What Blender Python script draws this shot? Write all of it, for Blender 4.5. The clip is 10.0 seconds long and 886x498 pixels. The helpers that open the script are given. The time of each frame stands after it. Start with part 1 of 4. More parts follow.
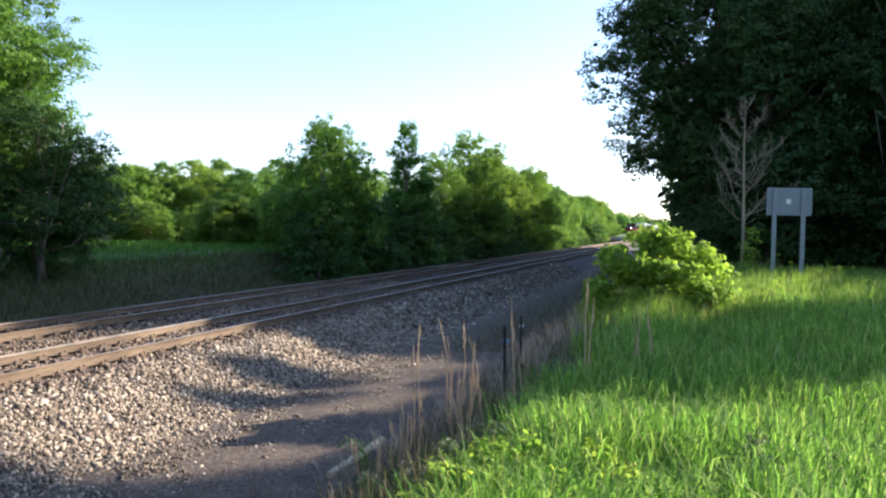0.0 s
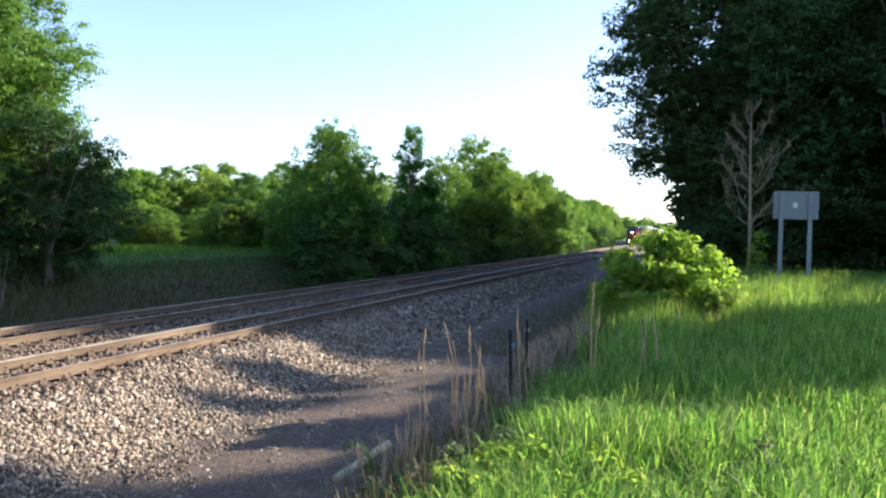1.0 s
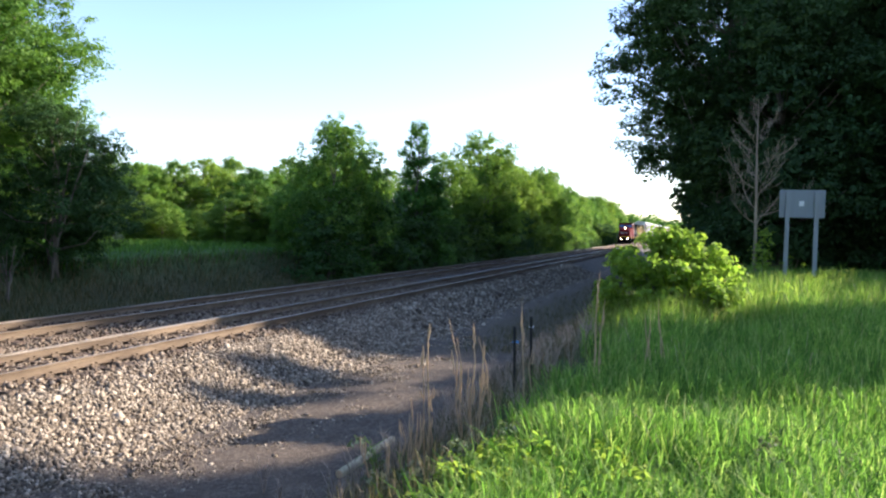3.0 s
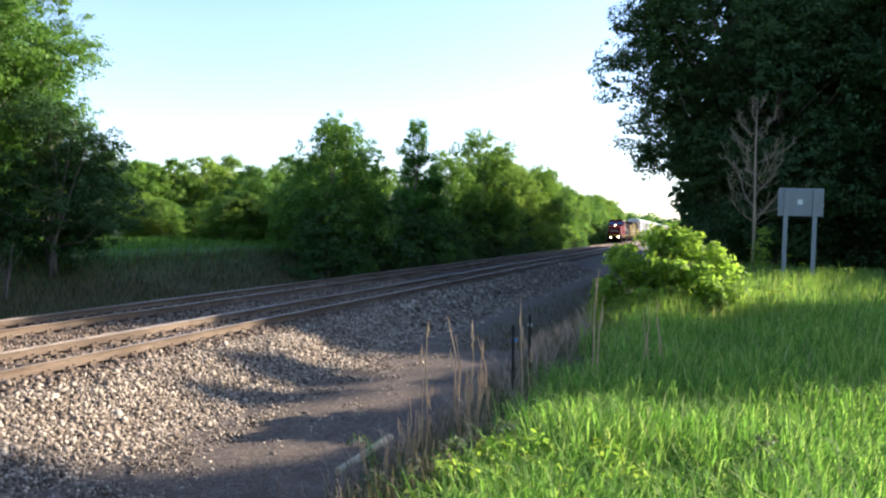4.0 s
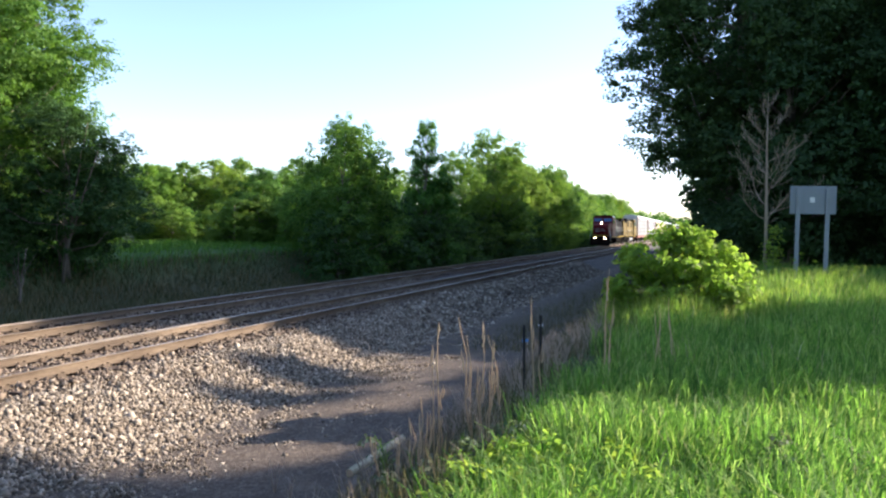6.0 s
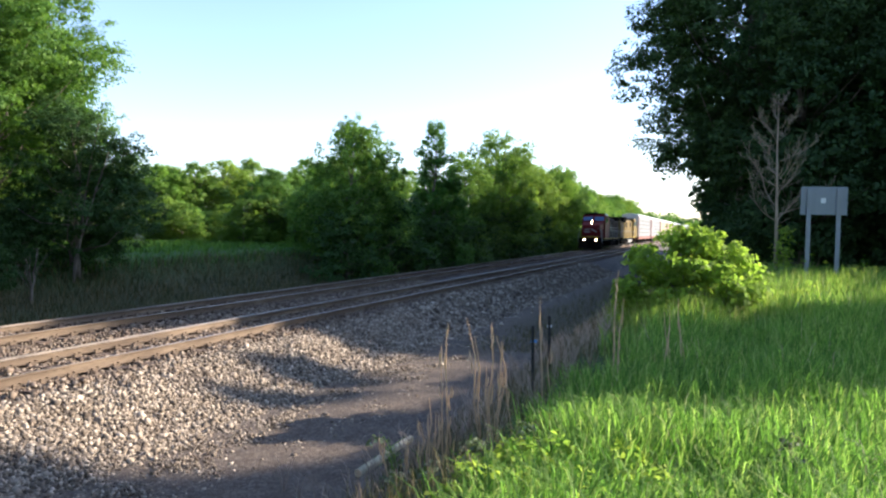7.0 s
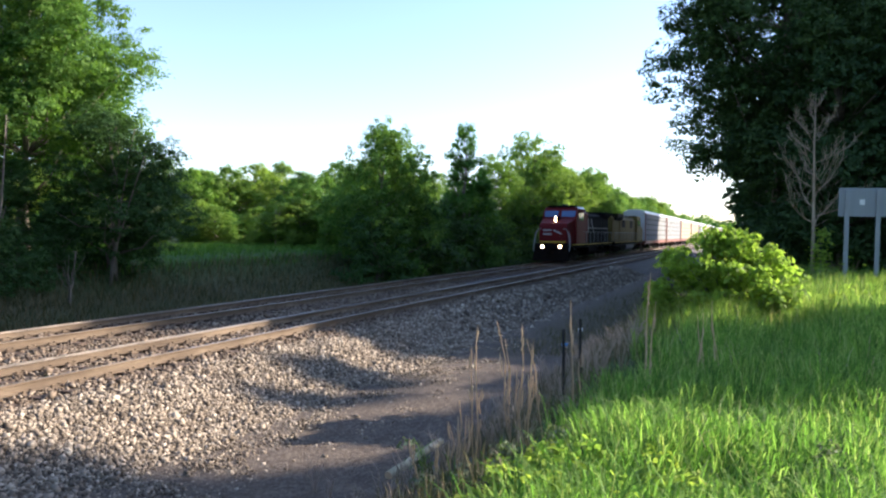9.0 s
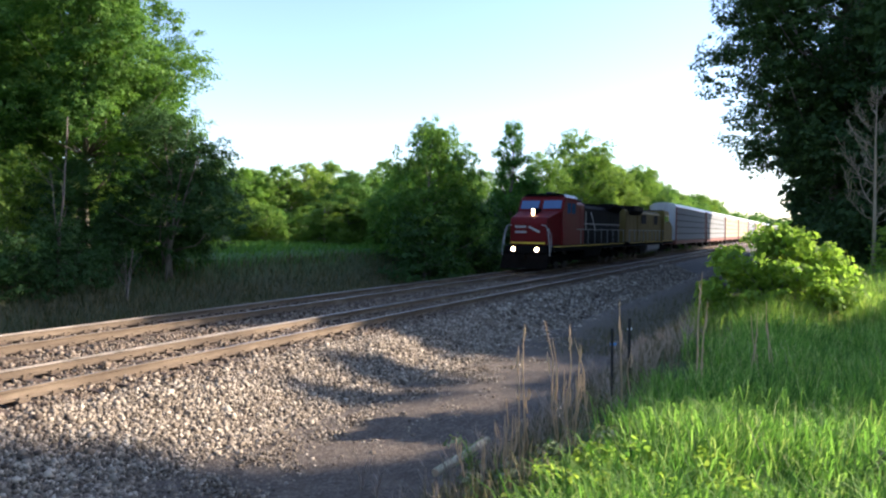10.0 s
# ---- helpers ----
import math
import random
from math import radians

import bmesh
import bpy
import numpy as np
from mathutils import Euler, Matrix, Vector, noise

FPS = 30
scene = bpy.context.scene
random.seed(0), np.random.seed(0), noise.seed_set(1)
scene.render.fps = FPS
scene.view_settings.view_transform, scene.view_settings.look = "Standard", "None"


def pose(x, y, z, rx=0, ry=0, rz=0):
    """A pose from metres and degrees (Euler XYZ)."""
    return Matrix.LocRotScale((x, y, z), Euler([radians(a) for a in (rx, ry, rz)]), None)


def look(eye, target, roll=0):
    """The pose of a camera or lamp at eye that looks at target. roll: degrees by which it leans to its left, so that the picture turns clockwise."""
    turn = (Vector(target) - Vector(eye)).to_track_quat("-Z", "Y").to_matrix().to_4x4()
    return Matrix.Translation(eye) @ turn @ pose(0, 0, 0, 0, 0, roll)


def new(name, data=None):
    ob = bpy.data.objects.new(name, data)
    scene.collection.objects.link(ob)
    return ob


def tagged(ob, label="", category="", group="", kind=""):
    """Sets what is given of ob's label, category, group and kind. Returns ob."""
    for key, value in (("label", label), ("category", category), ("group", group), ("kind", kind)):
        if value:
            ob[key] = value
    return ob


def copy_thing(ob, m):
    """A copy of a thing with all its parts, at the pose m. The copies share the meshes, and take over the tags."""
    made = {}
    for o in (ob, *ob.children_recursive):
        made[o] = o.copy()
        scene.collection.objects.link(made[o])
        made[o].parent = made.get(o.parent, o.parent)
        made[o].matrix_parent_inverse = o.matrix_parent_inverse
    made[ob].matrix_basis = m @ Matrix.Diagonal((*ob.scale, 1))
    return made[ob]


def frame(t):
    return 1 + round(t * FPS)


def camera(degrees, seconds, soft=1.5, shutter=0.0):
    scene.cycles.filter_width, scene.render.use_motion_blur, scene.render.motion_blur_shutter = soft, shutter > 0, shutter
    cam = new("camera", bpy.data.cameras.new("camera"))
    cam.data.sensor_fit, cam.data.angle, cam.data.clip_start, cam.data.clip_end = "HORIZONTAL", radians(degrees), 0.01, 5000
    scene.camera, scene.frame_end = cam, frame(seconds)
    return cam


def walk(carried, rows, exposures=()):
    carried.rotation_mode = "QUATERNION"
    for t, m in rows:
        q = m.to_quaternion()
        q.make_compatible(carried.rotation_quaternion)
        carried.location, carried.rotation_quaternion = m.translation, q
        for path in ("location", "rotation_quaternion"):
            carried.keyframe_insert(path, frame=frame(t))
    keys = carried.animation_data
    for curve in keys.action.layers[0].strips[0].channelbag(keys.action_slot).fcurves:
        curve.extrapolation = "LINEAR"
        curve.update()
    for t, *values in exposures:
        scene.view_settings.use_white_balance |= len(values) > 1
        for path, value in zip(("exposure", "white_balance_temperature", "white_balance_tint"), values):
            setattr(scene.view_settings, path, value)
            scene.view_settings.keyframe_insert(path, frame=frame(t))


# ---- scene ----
cam = camera(62.37, 10.0, soft=2.3)
EYE = (0.0, 0.0, 2.41)
AIM = [(0.0, 18.331, -1.495, -0.674), (0.5, 18.391, -1.252, -0.831), (1.0, 18.766, -1.195, -0.641), (1.5, 19.114, -1.256, -0.784),
       (2.0, 19.377, -1.355, -0.929), (2.5, 19.267, -1.405, -0.941), (4.0, 19.05, -1.641, -1.061), (4.5, 19.395, -1.658, -1.028),
       (5.0, 19.421, -1.672, -0.798), (5.5, 19.563, -1.63, -0.688), (7.0, 20.511, -1.549, -0.672), (7.5, 20.829, -1.542, -0.726),
       (8.0, 21.327, -1.513, -0.641), (8.5, 21.692, -1.432, -0.387), (9.0, 22.864, -1.368, -0.602), (9.5, 24.481, -1.448, -0.794),
       (10.0, 26.539, -1.542, -0.582)]
walk(cam, [(t, pose(*EYE, 90 + p, r, y)) for t, y, p, r in AIM])

# ---- light: a low evening sun from ahead and to the right ----
SUN_AZ, SUN_EL = 51.5, 24.0
world = bpy.data.worlds.new("sky")
scene.world = world
world.use_nodes = True
wn = world.node_tree
sky = wn.nodes.new("ShaderNodeTexSky")
sky.sky_type = "NISHITA"
sky.sun_disc = False
sky.sun_elevation = radians(SUN_EL)
sky.sun_rotation = radians(SUN_AZ)
sky.air_density = 1.0
sky.dust_density = 0.6
sky.ozone_density = 1.7
wn.nodes["Background"].inputs[1].default_value = 0.128
wn.links.new(sky.outputs[0], wn.nodes["Background"].inputs[0])
sun_data = bpy.data.lights.new("sun", "SUN")
sun_data.energy, sun_data.angle, sun_data.color = 5.0, radians(0.6), (1.0, 0.875, 0.67)
sun = new("sun", sun_data)
sun.matrix_world = look((math.sin(radians(SUN_AZ)) * 60, math.cos(radians(SUN_AZ)) * 60, 60 * math.tan(radians(SUN_EL))), (0, 0, 0))
scene.view_settings.exposure = 1.5
scene.view_settings.use_white_balance = True
scene.view_settings.white_balance_temperature, scene.view_settings.white_balance_tint = 6080, 19

# ---- materials ----
class Nodes:
    """Short hand for building one node material."""
    def __init__(self, name):
        self.m = bpy.data.materials.new(name)
        self.m.use_nodes = True
        self.t = self.m.node_tree
        self.out = self.t.nodes["Material Output"]
        self.b = self.t.nodes["Principled BSDF"]
        self.co = self.add("ShaderNodeTexCoord")
        self.geo = self.add("ShaderNodeNewGeometry")
        self.info = self.add("ShaderNodeObjectInfo")

    def add(self, kind, **props):
        n = self.t.nodes.new(kind)
        for k, v in props.items():
            if k == "operation":
                n.operation = v
            elif k == "blend":
                n.blend_type = v
            elif k == "data":
                n.data_type = v
        return n

    def link(self, a, b):
        self.t.links.new(a, b)

    def noise(self, scale, detail=4, rough=0.6, space="Object", stretch=None):
        n = self.add("ShaderNodeTexNoise")
        n.inputs["Scale"].default_value = scale
        n.inputs["Detail"].default_value = detail
        n.inputs["Roughness"].default_value = rough
        src = self.co.outputs[space] if space != "World" else self.geo.outputs["Position"]
        if stretch:
            mp = self.add("ShaderNodeMapping")
            mp.inputs["Scale"].default_value = stretch
            self.link(src, mp.inputs[0])
            src = mp.outputs[0]
        self.link(src, n.inputs["Vector"])
        return n.outputs["Fac"]

    def ramp(self, fac, stops):
        r = self.add("ShaderNodeValToRGB")
        e = r.color_ramp.elements
        while len(e) < len(stops):
            e.new(0.5)
        for el, (p, c) in zip(e, stops):
            el.position = p
            el.color = (*c, 1) if len(c) == 3 else c
        self.link(fac, r.inputs[0])
        return r.outputs[0]

    def mix(self, fac, a, b, blend="MIX"):
        n = self.add("ShaderNodeMixRGB", blend=blend)
        for sock, v in zip(n.inputs, (fac, a, b)):
            if isinstance(v, (int, float)):
                sock.default_value = v
            elif isinstance(v, tuple):
                sock.default_value = (*v, 1)
            else:
                self.link(v, sock)
        return n.outputs[0]

    def math(self, op, a, b=0.0):
        n = self.add("ShaderNodeMath", operation=op)
        for sock, v in zip(n.inputs, (a, b)):
            if isinstance(v, (int, float)):
                sock.default_value = v
            else:
                self.link(v, sock)
        return n.outputs[0]

    def span(self, v, a, b, c=0.0, d=1.0):
        n = self.add("ShaderNodeMapRange")
        self.link(v, n.inputs[0])
        for i, q in enumerate((a, b, c, d)):
            n.inputs[i + 1].default_value = q
        return n.outputs[0]

    def bump(self, height, strength=0.4, dist=0.01):
        n = self.add("ShaderNodeBump")
        n.inputs["Strength"].default_value = strength
        n.inputs["Distance"].default_value = dist
        self.link(height, n.inputs["Height"])
        self.link(n.outputs[0], self.b.inputs["Normal"])

    def done(self, color=None, rough=0.7, metal=0.0, spec=0.5):
        if color is not None:
            if isinstance(color, tuple):
                self.b.inputs["Base Color"].default_value = (*color, 1)
            else:
                self.link(color, self.b.inputs["Base Color"])
        if isinstance(rough, (int, float)):
            self.b.inputs["Roughness"].default_value = rough
        else:
            self.link(rough, self.b.inputs["Roughness"])
        self.b.inputs["Metallic"].default_value = metal
        self.b.inputs["Specular IOR Level"].default_value = spec
        return self.m


def leaf_material(name, dark, mid, light, through_amount=0.4, warm=0.0):
    n = Nodes(name)
    rnd = n.geo.outputs["Random Per Island"]
    col = n.ramp(rnd, [(0.0, dark), (0.55, mid), (1.0, light)])
    patch = n.noise(0.45, 2, 0.5, "World")
    col = n.mix(n.span(patch, 0.35, 0.7, 0.0, 0.55), col, light)
    tint = n.ramp(n.info.outputs["Random"], [(0.0, (0.82, 0.95, 0.8)), (0.5, (1.0, 1.0, 1.0)), (1.0, (1.18, 1.08, 0.85))])
    col = n.mix(0.8, col, tint, "MULTIPLY")
    n.done(col, 0.62, 0.0, 0.15)
    tl = n.add("ShaderNodeBsdfTranslucent")
    n.link(n.mix(1.0, col, (1.3, 1.4, 0.75), "MULTIPLY"), tl.inputs[0])
    mx = n.add("ShaderNodeMixShader")
    mx.inputs[0].default_value = through_amount
    n.link(n.b.outputs[0], mx.inputs[1])
    n.link(tl.outputs[0], mx.inputs[2])
    n.link(mx.outputs[0], n.out.inputs[0])
    return n.m


def paint(name, color, rough=0.45, grime=(0.03, 0.027, 0.024), amount=0.35, metal=0.0, scale=1.3, spec=0.5):
    n = Nodes(name)
    streak = n.noise(scale, 5, 0.65, "Object", (2.2, 2.2, 0.35))
    fine = n.noise(scale * 14, 3, 0.6)
    fac = n.span(n.math("ADD", n.math("MULTIPLY", streak, 0.75), n.math("MULTIPLY", fine, 0.25)), 0.45, 0.75, 0.0, amount)
    col = n.mix(fac, color, grime)
    n.bump(fine, 0.08, 0.01)
    return n.done(col, n.span(fine, 0.3, 0.7, rough - 0.08, rough + 0.15), metal, spec)


def ground_material():
    n = Nodes("ground_soil_grass")
    pos = n.geo.outputs["Position"]
    sep = n.add("ShaderNodeSeparateXYZ")
    n.link(pos, sep.inputs[0])
    big = n.noise(0.35, 4, 0.6, "World")
    mid = n.noise(2.2, 5, 0.65, "World")
    fine = n.noise(28, 4, 0.7, "World")
    vor = n.add("ShaderNodeTexVoronoi")
    vor.inputs["Scale"].default_value = 26
    n.link(pos, vor.inputs["Vector"])
    grit = n.ramp(vor.outputs["Color"], [(0.0, (0.042, 0.033, 0.026)), (0.5, (0.11, 0.088, 0.07)), (1.0, (0.27, 0.228, 0.185))])
    dirt = n.ramp(mid, [(0.3, (0.055, 0.039, 0.028)), (0.5, (0.1, 0.076, 0.056)), (0.72, (0.18, 0.135, 0.092))])
    gravel = n.mix(n.span(fine, 0.4, 0.6, 0.25, 0.85), dirt, grit)
    straw = n.ramp(fine, [(0.3, (0.11, 0.095, 0.05)), (0.7, (0.2, 0.17, 0.09))])
    green = n.ramp(mid, [(0.3, (0.03, 0.085, 0.014)), (0.7, (0.055, 0.14, 0.024))])
    turf = n.mix(n.span(n.math("ADD", big, n.math("MULTIPLY", fine, 0.3)), 0.6, 0.85, 0.0, 0.4), green, straw)
    wob = n.math("ADD", sep.outputs[0], n.math("MULTIPLY", n.math("SUBTRACT", mid, 0.5), 2.4))
    near_edge = n.span(wob, -2.9, -1.5)
    far_edge = n.span(wob, -19.6, -18.2, 1.0, 0.0)
    along = n.span(n.math("ADD", sep.outputs[1], n.math("MULTIPLY", n.math("SUBTRACT", big, 0.5), 14.0)), 17.0, 25.0)
    weedy = n.mix(n.span(fine, 0.35, 0.65), (0.048, 0.045, 0.025), (0.12, 0.095, 0.06))
    gravel = n.mix(n.math("MULTIPLY", along, n.span(wob, -7.2, -6.0)), gravel, weedy)
    rough_bank = n.math("MULTIPLY", far_edge, n.span(wob, -27.0, -24.0))
    turf = n.mix(n.math("MULTIPLY", rough_bank, 0.75), turf, weedy)
    col = n.mix(n.math("MAXIMUM", near_edge, far_edge), gravel, turf)
    n.bump(n.math("ADD", n.math("MULTIPLY", vor.outputs["Distance"], -0.6), fine), 0.6, 0.03)
    return n.done(col, 0.92, 0.0, 0.25)


def ballast_material(name, joined, grime=0.0):
    n = Nodes(name)
    pos = n.geo.outputs["Position"]
    if joined:
        tone = n.geo.outputs["Random Per Island"]
        fine = n.noise(60, 3, 0.6, "World")
        col = n.ramp(tone, [(0.0, (0.07, 0.054, 0.038)), (0.4, (0.19, 0.153, 0.11)), (0.75, (0.34, 0.28, 0.205)), (1.0, (0.58, 0.5, 0.38))])
        col = n.mix(n.span(fine, 0.4, 0.75, 0.0, 0.4), col, (0.14, 0.115, 0.095))
        rust = n.noise(0.7, 3, 0.6, "World")
        col = n.mix(n.span(rust, 0.5, 0.75, 0.0, 0.3), col, (0.15, 0.1, 0.066))
        col = n.mix(grime, col, (0.09, 0.05, 0.028))
        n.bump(fine, 0.4, 0.006)
    else:
        vor = n.add("ShaderNodeTexVoronoi")
        vor.inputs["Scale"].default_value = 17
        n.link(pos, vor.inputs["Vector"])
        col = n.ramp(vor.outputs["Color"], [(0.0, (0.06, 0.052, 0.045)), (0.5, (0.12, 0.105, 0.092)), (1.0, (0.22, 0.196, 0.172))])
        col = n.mix(n.span(vor.outputs["Distance"], 0.25, 0.6, 0.0, 0.75), col, (0.07, 0.06, 0.05))
        n.bump(n.math("MULTIPLY", vor.outputs["Distance"], -1.0), 0.9, 0.05)
    return n.done(col, 0.9, 0.0, 0.3)


def wood_material(name, dark, light, scale=3.0, stretch=(1.0, 9.0, 9.0)):
    n = Nodes(name)
    g = n.noise(scale, 6, 0.7, "Object", stretch)
    f = n.noise(22, 3, 0.6)
    col = n.ramp(g, [(0.25, dark), (0.75, light)])
    tone = n.ramp(n.info.outputs["Random"], [(0.0, (0.7, 0.7, 0.7)), (1.0, (1.15, 1.1, 1.05))])
    col = n.mix(1.0, col, tone, "MULTIPLY")
    col = n.mix(n.span(f, 0.5, 0.8, 0.0, 0.5), col, dark)
    n.bump(g, 0.5, 0.01)
    return n.done(col, 0.85, 0.0, 0.3)


def rust_material():
    n = Nodes("rail_rust")
    a = n.noise(3.0, 5, 0.7, "World", (1.0, 0.2, 1.0))
    f = n.noise(40, 4, 0.7, "World")
    col = n.ramp(a, [(0.25, (0.06, 0.042, 0.028)), (0.5, (0.135, 0.099, 0.064)), (0.8, (0.28, 0.215, 0.145))])
    col = n.mix(n.span(f, 0.45, 0.8, 0.0, 0.5), col, (0.1, 0.058, 0.035))
    n.bump(f, 0.3, 0.004)
    return n.done(col, 0.8, 0.0, 0.35)


def steel_material(name, color, rough):
    n = Nodes(name)
    f = n.noise(8, 4, 0.6, "World", (6.0, 0.3, 1.0))
    return n.done(n.mix(n.span(f, 0.35, 0.75, 0.0, 0.45), color, (0.3, 0.25, 0.21)), n.span(f, 0.3, 0.7, rough - 0.08, rough + 0.15), 0.9)


def bark_material(name, dark, light):
    n = Nodes(name)
    a = n.noise(6, 6, 0.7, "Object", (1.0, 1.0, 0.25))
    f = n.noise(30, 3, 0.6)
    col = n.ramp(a, [(0.3, dark), (0.7, light)])
    n.bump(n.math("ADD", a, n.math("MULTIPLY", f, 0.4)), 0.8, 0.03)
    return n.done(n.mix(n.span(f, 0.5, 0.8, 0.0, 0.4), col, dark), 0.9, 0.0, 0.2)


def blade_material(name, stops, through_amount=0.45, patchy=0.5):
    n = Nodes(name)
    rnd = n.geo.outputs["Random Per Island"]
    col = n.ramp(rnd, stops)
    big = n.noise(0.8, 3, 0.6, "World")
    col = n.mix(n.span(big, 0.35, 0.7, 0.0, patchy), col, n.mix(1.0, col, (1.25, 1.1, 0.9), "MULTIPLY"))
    n.done(col, 0.6, 0.0, 0.15)
    tl = n.add("ShaderNodeBsdfTranslucent")
    n.link(n.mix(1.0, col, (1.2, 1.35, 0.8), "MULTIPLY"), tl.inputs[0])
    mx = n.add("ShaderNodeMixShader")
    mx.inputs[0].default_value = through_amount
    n.link(n.b.outputs[0], mx.inputs[1])
    n.link(tl.outputs[0], mx.inputs[2])
    n.link(mx.outputs[0], n.out.inputs[0])
    return n.m


def glow_material(name, color, strength):
    n = Nodes(name)
    n.b.inputs["Emission Color"].default_value = (*color, 1)
    n.b.inputs["Emission Strength"].default_value = strength
    return n.done((0.9, 0.9, 0.85), 0.2)


M = {
    "ground": ground_material(),
    "ballast": ballast_material("ballast_bed", False),
    "stone": ballast_material("ballast_stone", True),
    "dirty_stone": ballast_material("rusty_ballast_stone", True, 0.4),
    "tie": wood_material("creosoted_tie", (0.045, 0.032, 0.023), (0.17, 0.122, 0.088)),
    "rust": rust_material(),
    "railhead": steel_material("worn_rail_head", (0.5, 0.45, 0.4), 0.36),
    "oak": leaf_material("oak_leaves", (0.036, 0.092, 0.022), (0.082, 0.185, 0.04), (0.155, 0.275, 0.068), 0.45),
    "ash": leaf_material("bright_leaves", (0.075, 0.145, 0.03), (0.15, 0.25, 0.052), (0.23, 0.345, 0.082), 0.47),
    # the shade of backlit trees is put into this leaf colour
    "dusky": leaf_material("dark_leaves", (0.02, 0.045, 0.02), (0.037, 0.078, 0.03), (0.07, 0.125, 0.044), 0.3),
    # darker green leaves for trees in shade, the shade being in the colour
    "shade_leaf": leaf_material("forest_leaves", (0.022, 0.051, 0.018), (0.042, 0.092, 0.029), (0.074, 0.142, 0.043), 0.3),
    "lime": leaf_material("bush_leaves", (0.1, 0.18, 0.035), (0.2, 0.31, 0.06), (0.36, 0.45, 0.1), 0.62),
    "pale": leaf_material("silvery_leaves", (0.09, 0.12, 0.07), (0.14, 0.175, 0.11), (0.24, 0.27, 0.2), 0.3),
    "bark": bark_material("grey_bark", (0.09, 0.075, 0.06), (0.28, 0.235, 0.19)),
    "dead": bark_material("dead_wood", (0.2, 0.155, 0.1), (0.46, 0.37, 0.26)),
    "grass": blade_material("meadow_grass", [(0.0, (0.045, 0.11, 0.024)), (0.45, (0.13, 0.265, 0.055)), (0.8, (0.25, 0.42, 0.1)), (1.0, (0.42, 0.48, 0.2))], 0.58),
    # yellow-green grass of the sunny strip, with sunlight put into its lighter colour
    "sunlit_verge": blade_material("verge_grass", [(0.0, (0.09, 0.17, 0.03)), (0.5, (0.19, 0.3, 0.06)), (0.85, (0.3, 0.38, 0.1)), (1.0, (0.4, 0.36, 0.18))], 0.58),
    "drygrass": blade_material("mixed_dry_grass", [(0.0, (0.04, 0.065, 0.024)), (0.35, (0.09, 0.09, 0.05)), (0.7, (0.17, 0.14, 0.1)), (1.0, (0.28, 0.23, 0.175))], 0.3),
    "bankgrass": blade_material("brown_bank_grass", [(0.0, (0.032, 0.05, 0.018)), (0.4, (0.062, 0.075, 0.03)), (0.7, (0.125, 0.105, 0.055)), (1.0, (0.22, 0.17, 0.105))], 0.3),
    "fieldgrass": blade_material("field_grass", [(0.0, (0.05, 0.12, 0.02)), (0.6, (0.09, 0.2, 0.035)), (1.0, (0.15, 0.25, 0.06))], 0.45),
    "twig": blade_material("dry_twig", [(0.0, (0.26, 0.205, 0.17)), (1.0, (0.5, 0.41, 0.35))], 0.1, 0.2),
    "straw": blade_material("dead_stalk", [(0.0, (0.44, 0.3, 0.2)), (0.6, (0.62, 0.46, 0.32)), (1.0, (0.76, 0.63, 0.47))], 0.2, 0.2),
    # red paint darkened: the shade on the train is in its colour
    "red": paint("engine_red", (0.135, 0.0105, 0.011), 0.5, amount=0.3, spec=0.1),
    "black": paint("engine_black", (0.006, 0.006, 0.0065), 0.72, (0.014, 0.012, 0.011), 0.5, spec=0.04),
    "soot": paint("underframe_black", (0.006, 0.0055, 0.005), 0.9, (0.016, 0.013, 0.011), 0.6, spec=0.03),
    "white": paint("white_paint", (0.78, 0.78, 0.76), 0.5, (0.2, 0.18, 0.16), 0.35),
    "emblem": paint("faded_white_paint", (0.42, 0.42, 0.42), 0.6, (0.12, 0.11, 0.1), 0.5, spec=0.1),
    # yellow paint likewise holds the train's shade, with grime over it
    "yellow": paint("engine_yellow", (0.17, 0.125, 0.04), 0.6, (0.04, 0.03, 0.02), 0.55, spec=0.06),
    "stripe": paint("yellow_stripe", (0.75, 0.52, 0.04), 0.45, amount=0.2),
    "grey": paint("roof_grey", (0.06, 0.062, 0.065), 0.7, amount=0.4, spec=0.08),
    "galv": paint("galvanised_panel", (0.3, 0.315, 0.32), 0.75, (0.13, 0.1, 0.08), 0.5, 0.0, 0.8, 0.08),
    "cream": paint("weathered_cream_panel", (0.44, 0.39, 0.28), 0.75, (0.22, 0.15, 0.1), 0.45, 0.0, 0.8, 0.08),
    "roofsteel": paint("galvanised_roof", (0.6, 0.61, 0.62), 0.4, (0.25, 0.22, 0.2), 0.4, 0.35, 0.6),
    "oxide": paint("red_oxide", (0.2, 0.06, 0.035), 0.65, (0.07, 0.04, 0.03), 0.5),
    "steel": steel_material("wheel_steel", (0.2, 0.19, 0.18), 0.5),
    "signback": paint("sign_back", (0.24, 0.27, 0.29), 0.55, (0.17, 0.17, 0.165), 0.4, 0.2, 3.0),
    "zinc": paint("galvanised_post", (0.26, 0.29, 0.31), 0.5, (0.15, 0.145, 0.13), 0.45, 0.3, 4.0),
    "stake": paint("dark_stake", (0.02, 0.021, 0.02), 0.7, (0.1, 0.06, 0.04), 0.4, 0.2, 6.0),
    "log": wood_material("weathered_log", (0.3, 0.28, 0.18), (0.62, 0.58, 0.42), 3.0, (9.0, 9.0, 1.0)),
    "lamp": glow_material("headlamp_glow", (1.0, 0.66, 0.32), 16.0),
    "bluebit": paint("blue_plastic", (0.1, 0.3, 0.6), 0.4, amount=0.1),
}
# the blue of the reflected sky is put into the glass colour
gl = Nodes("cab_glass")
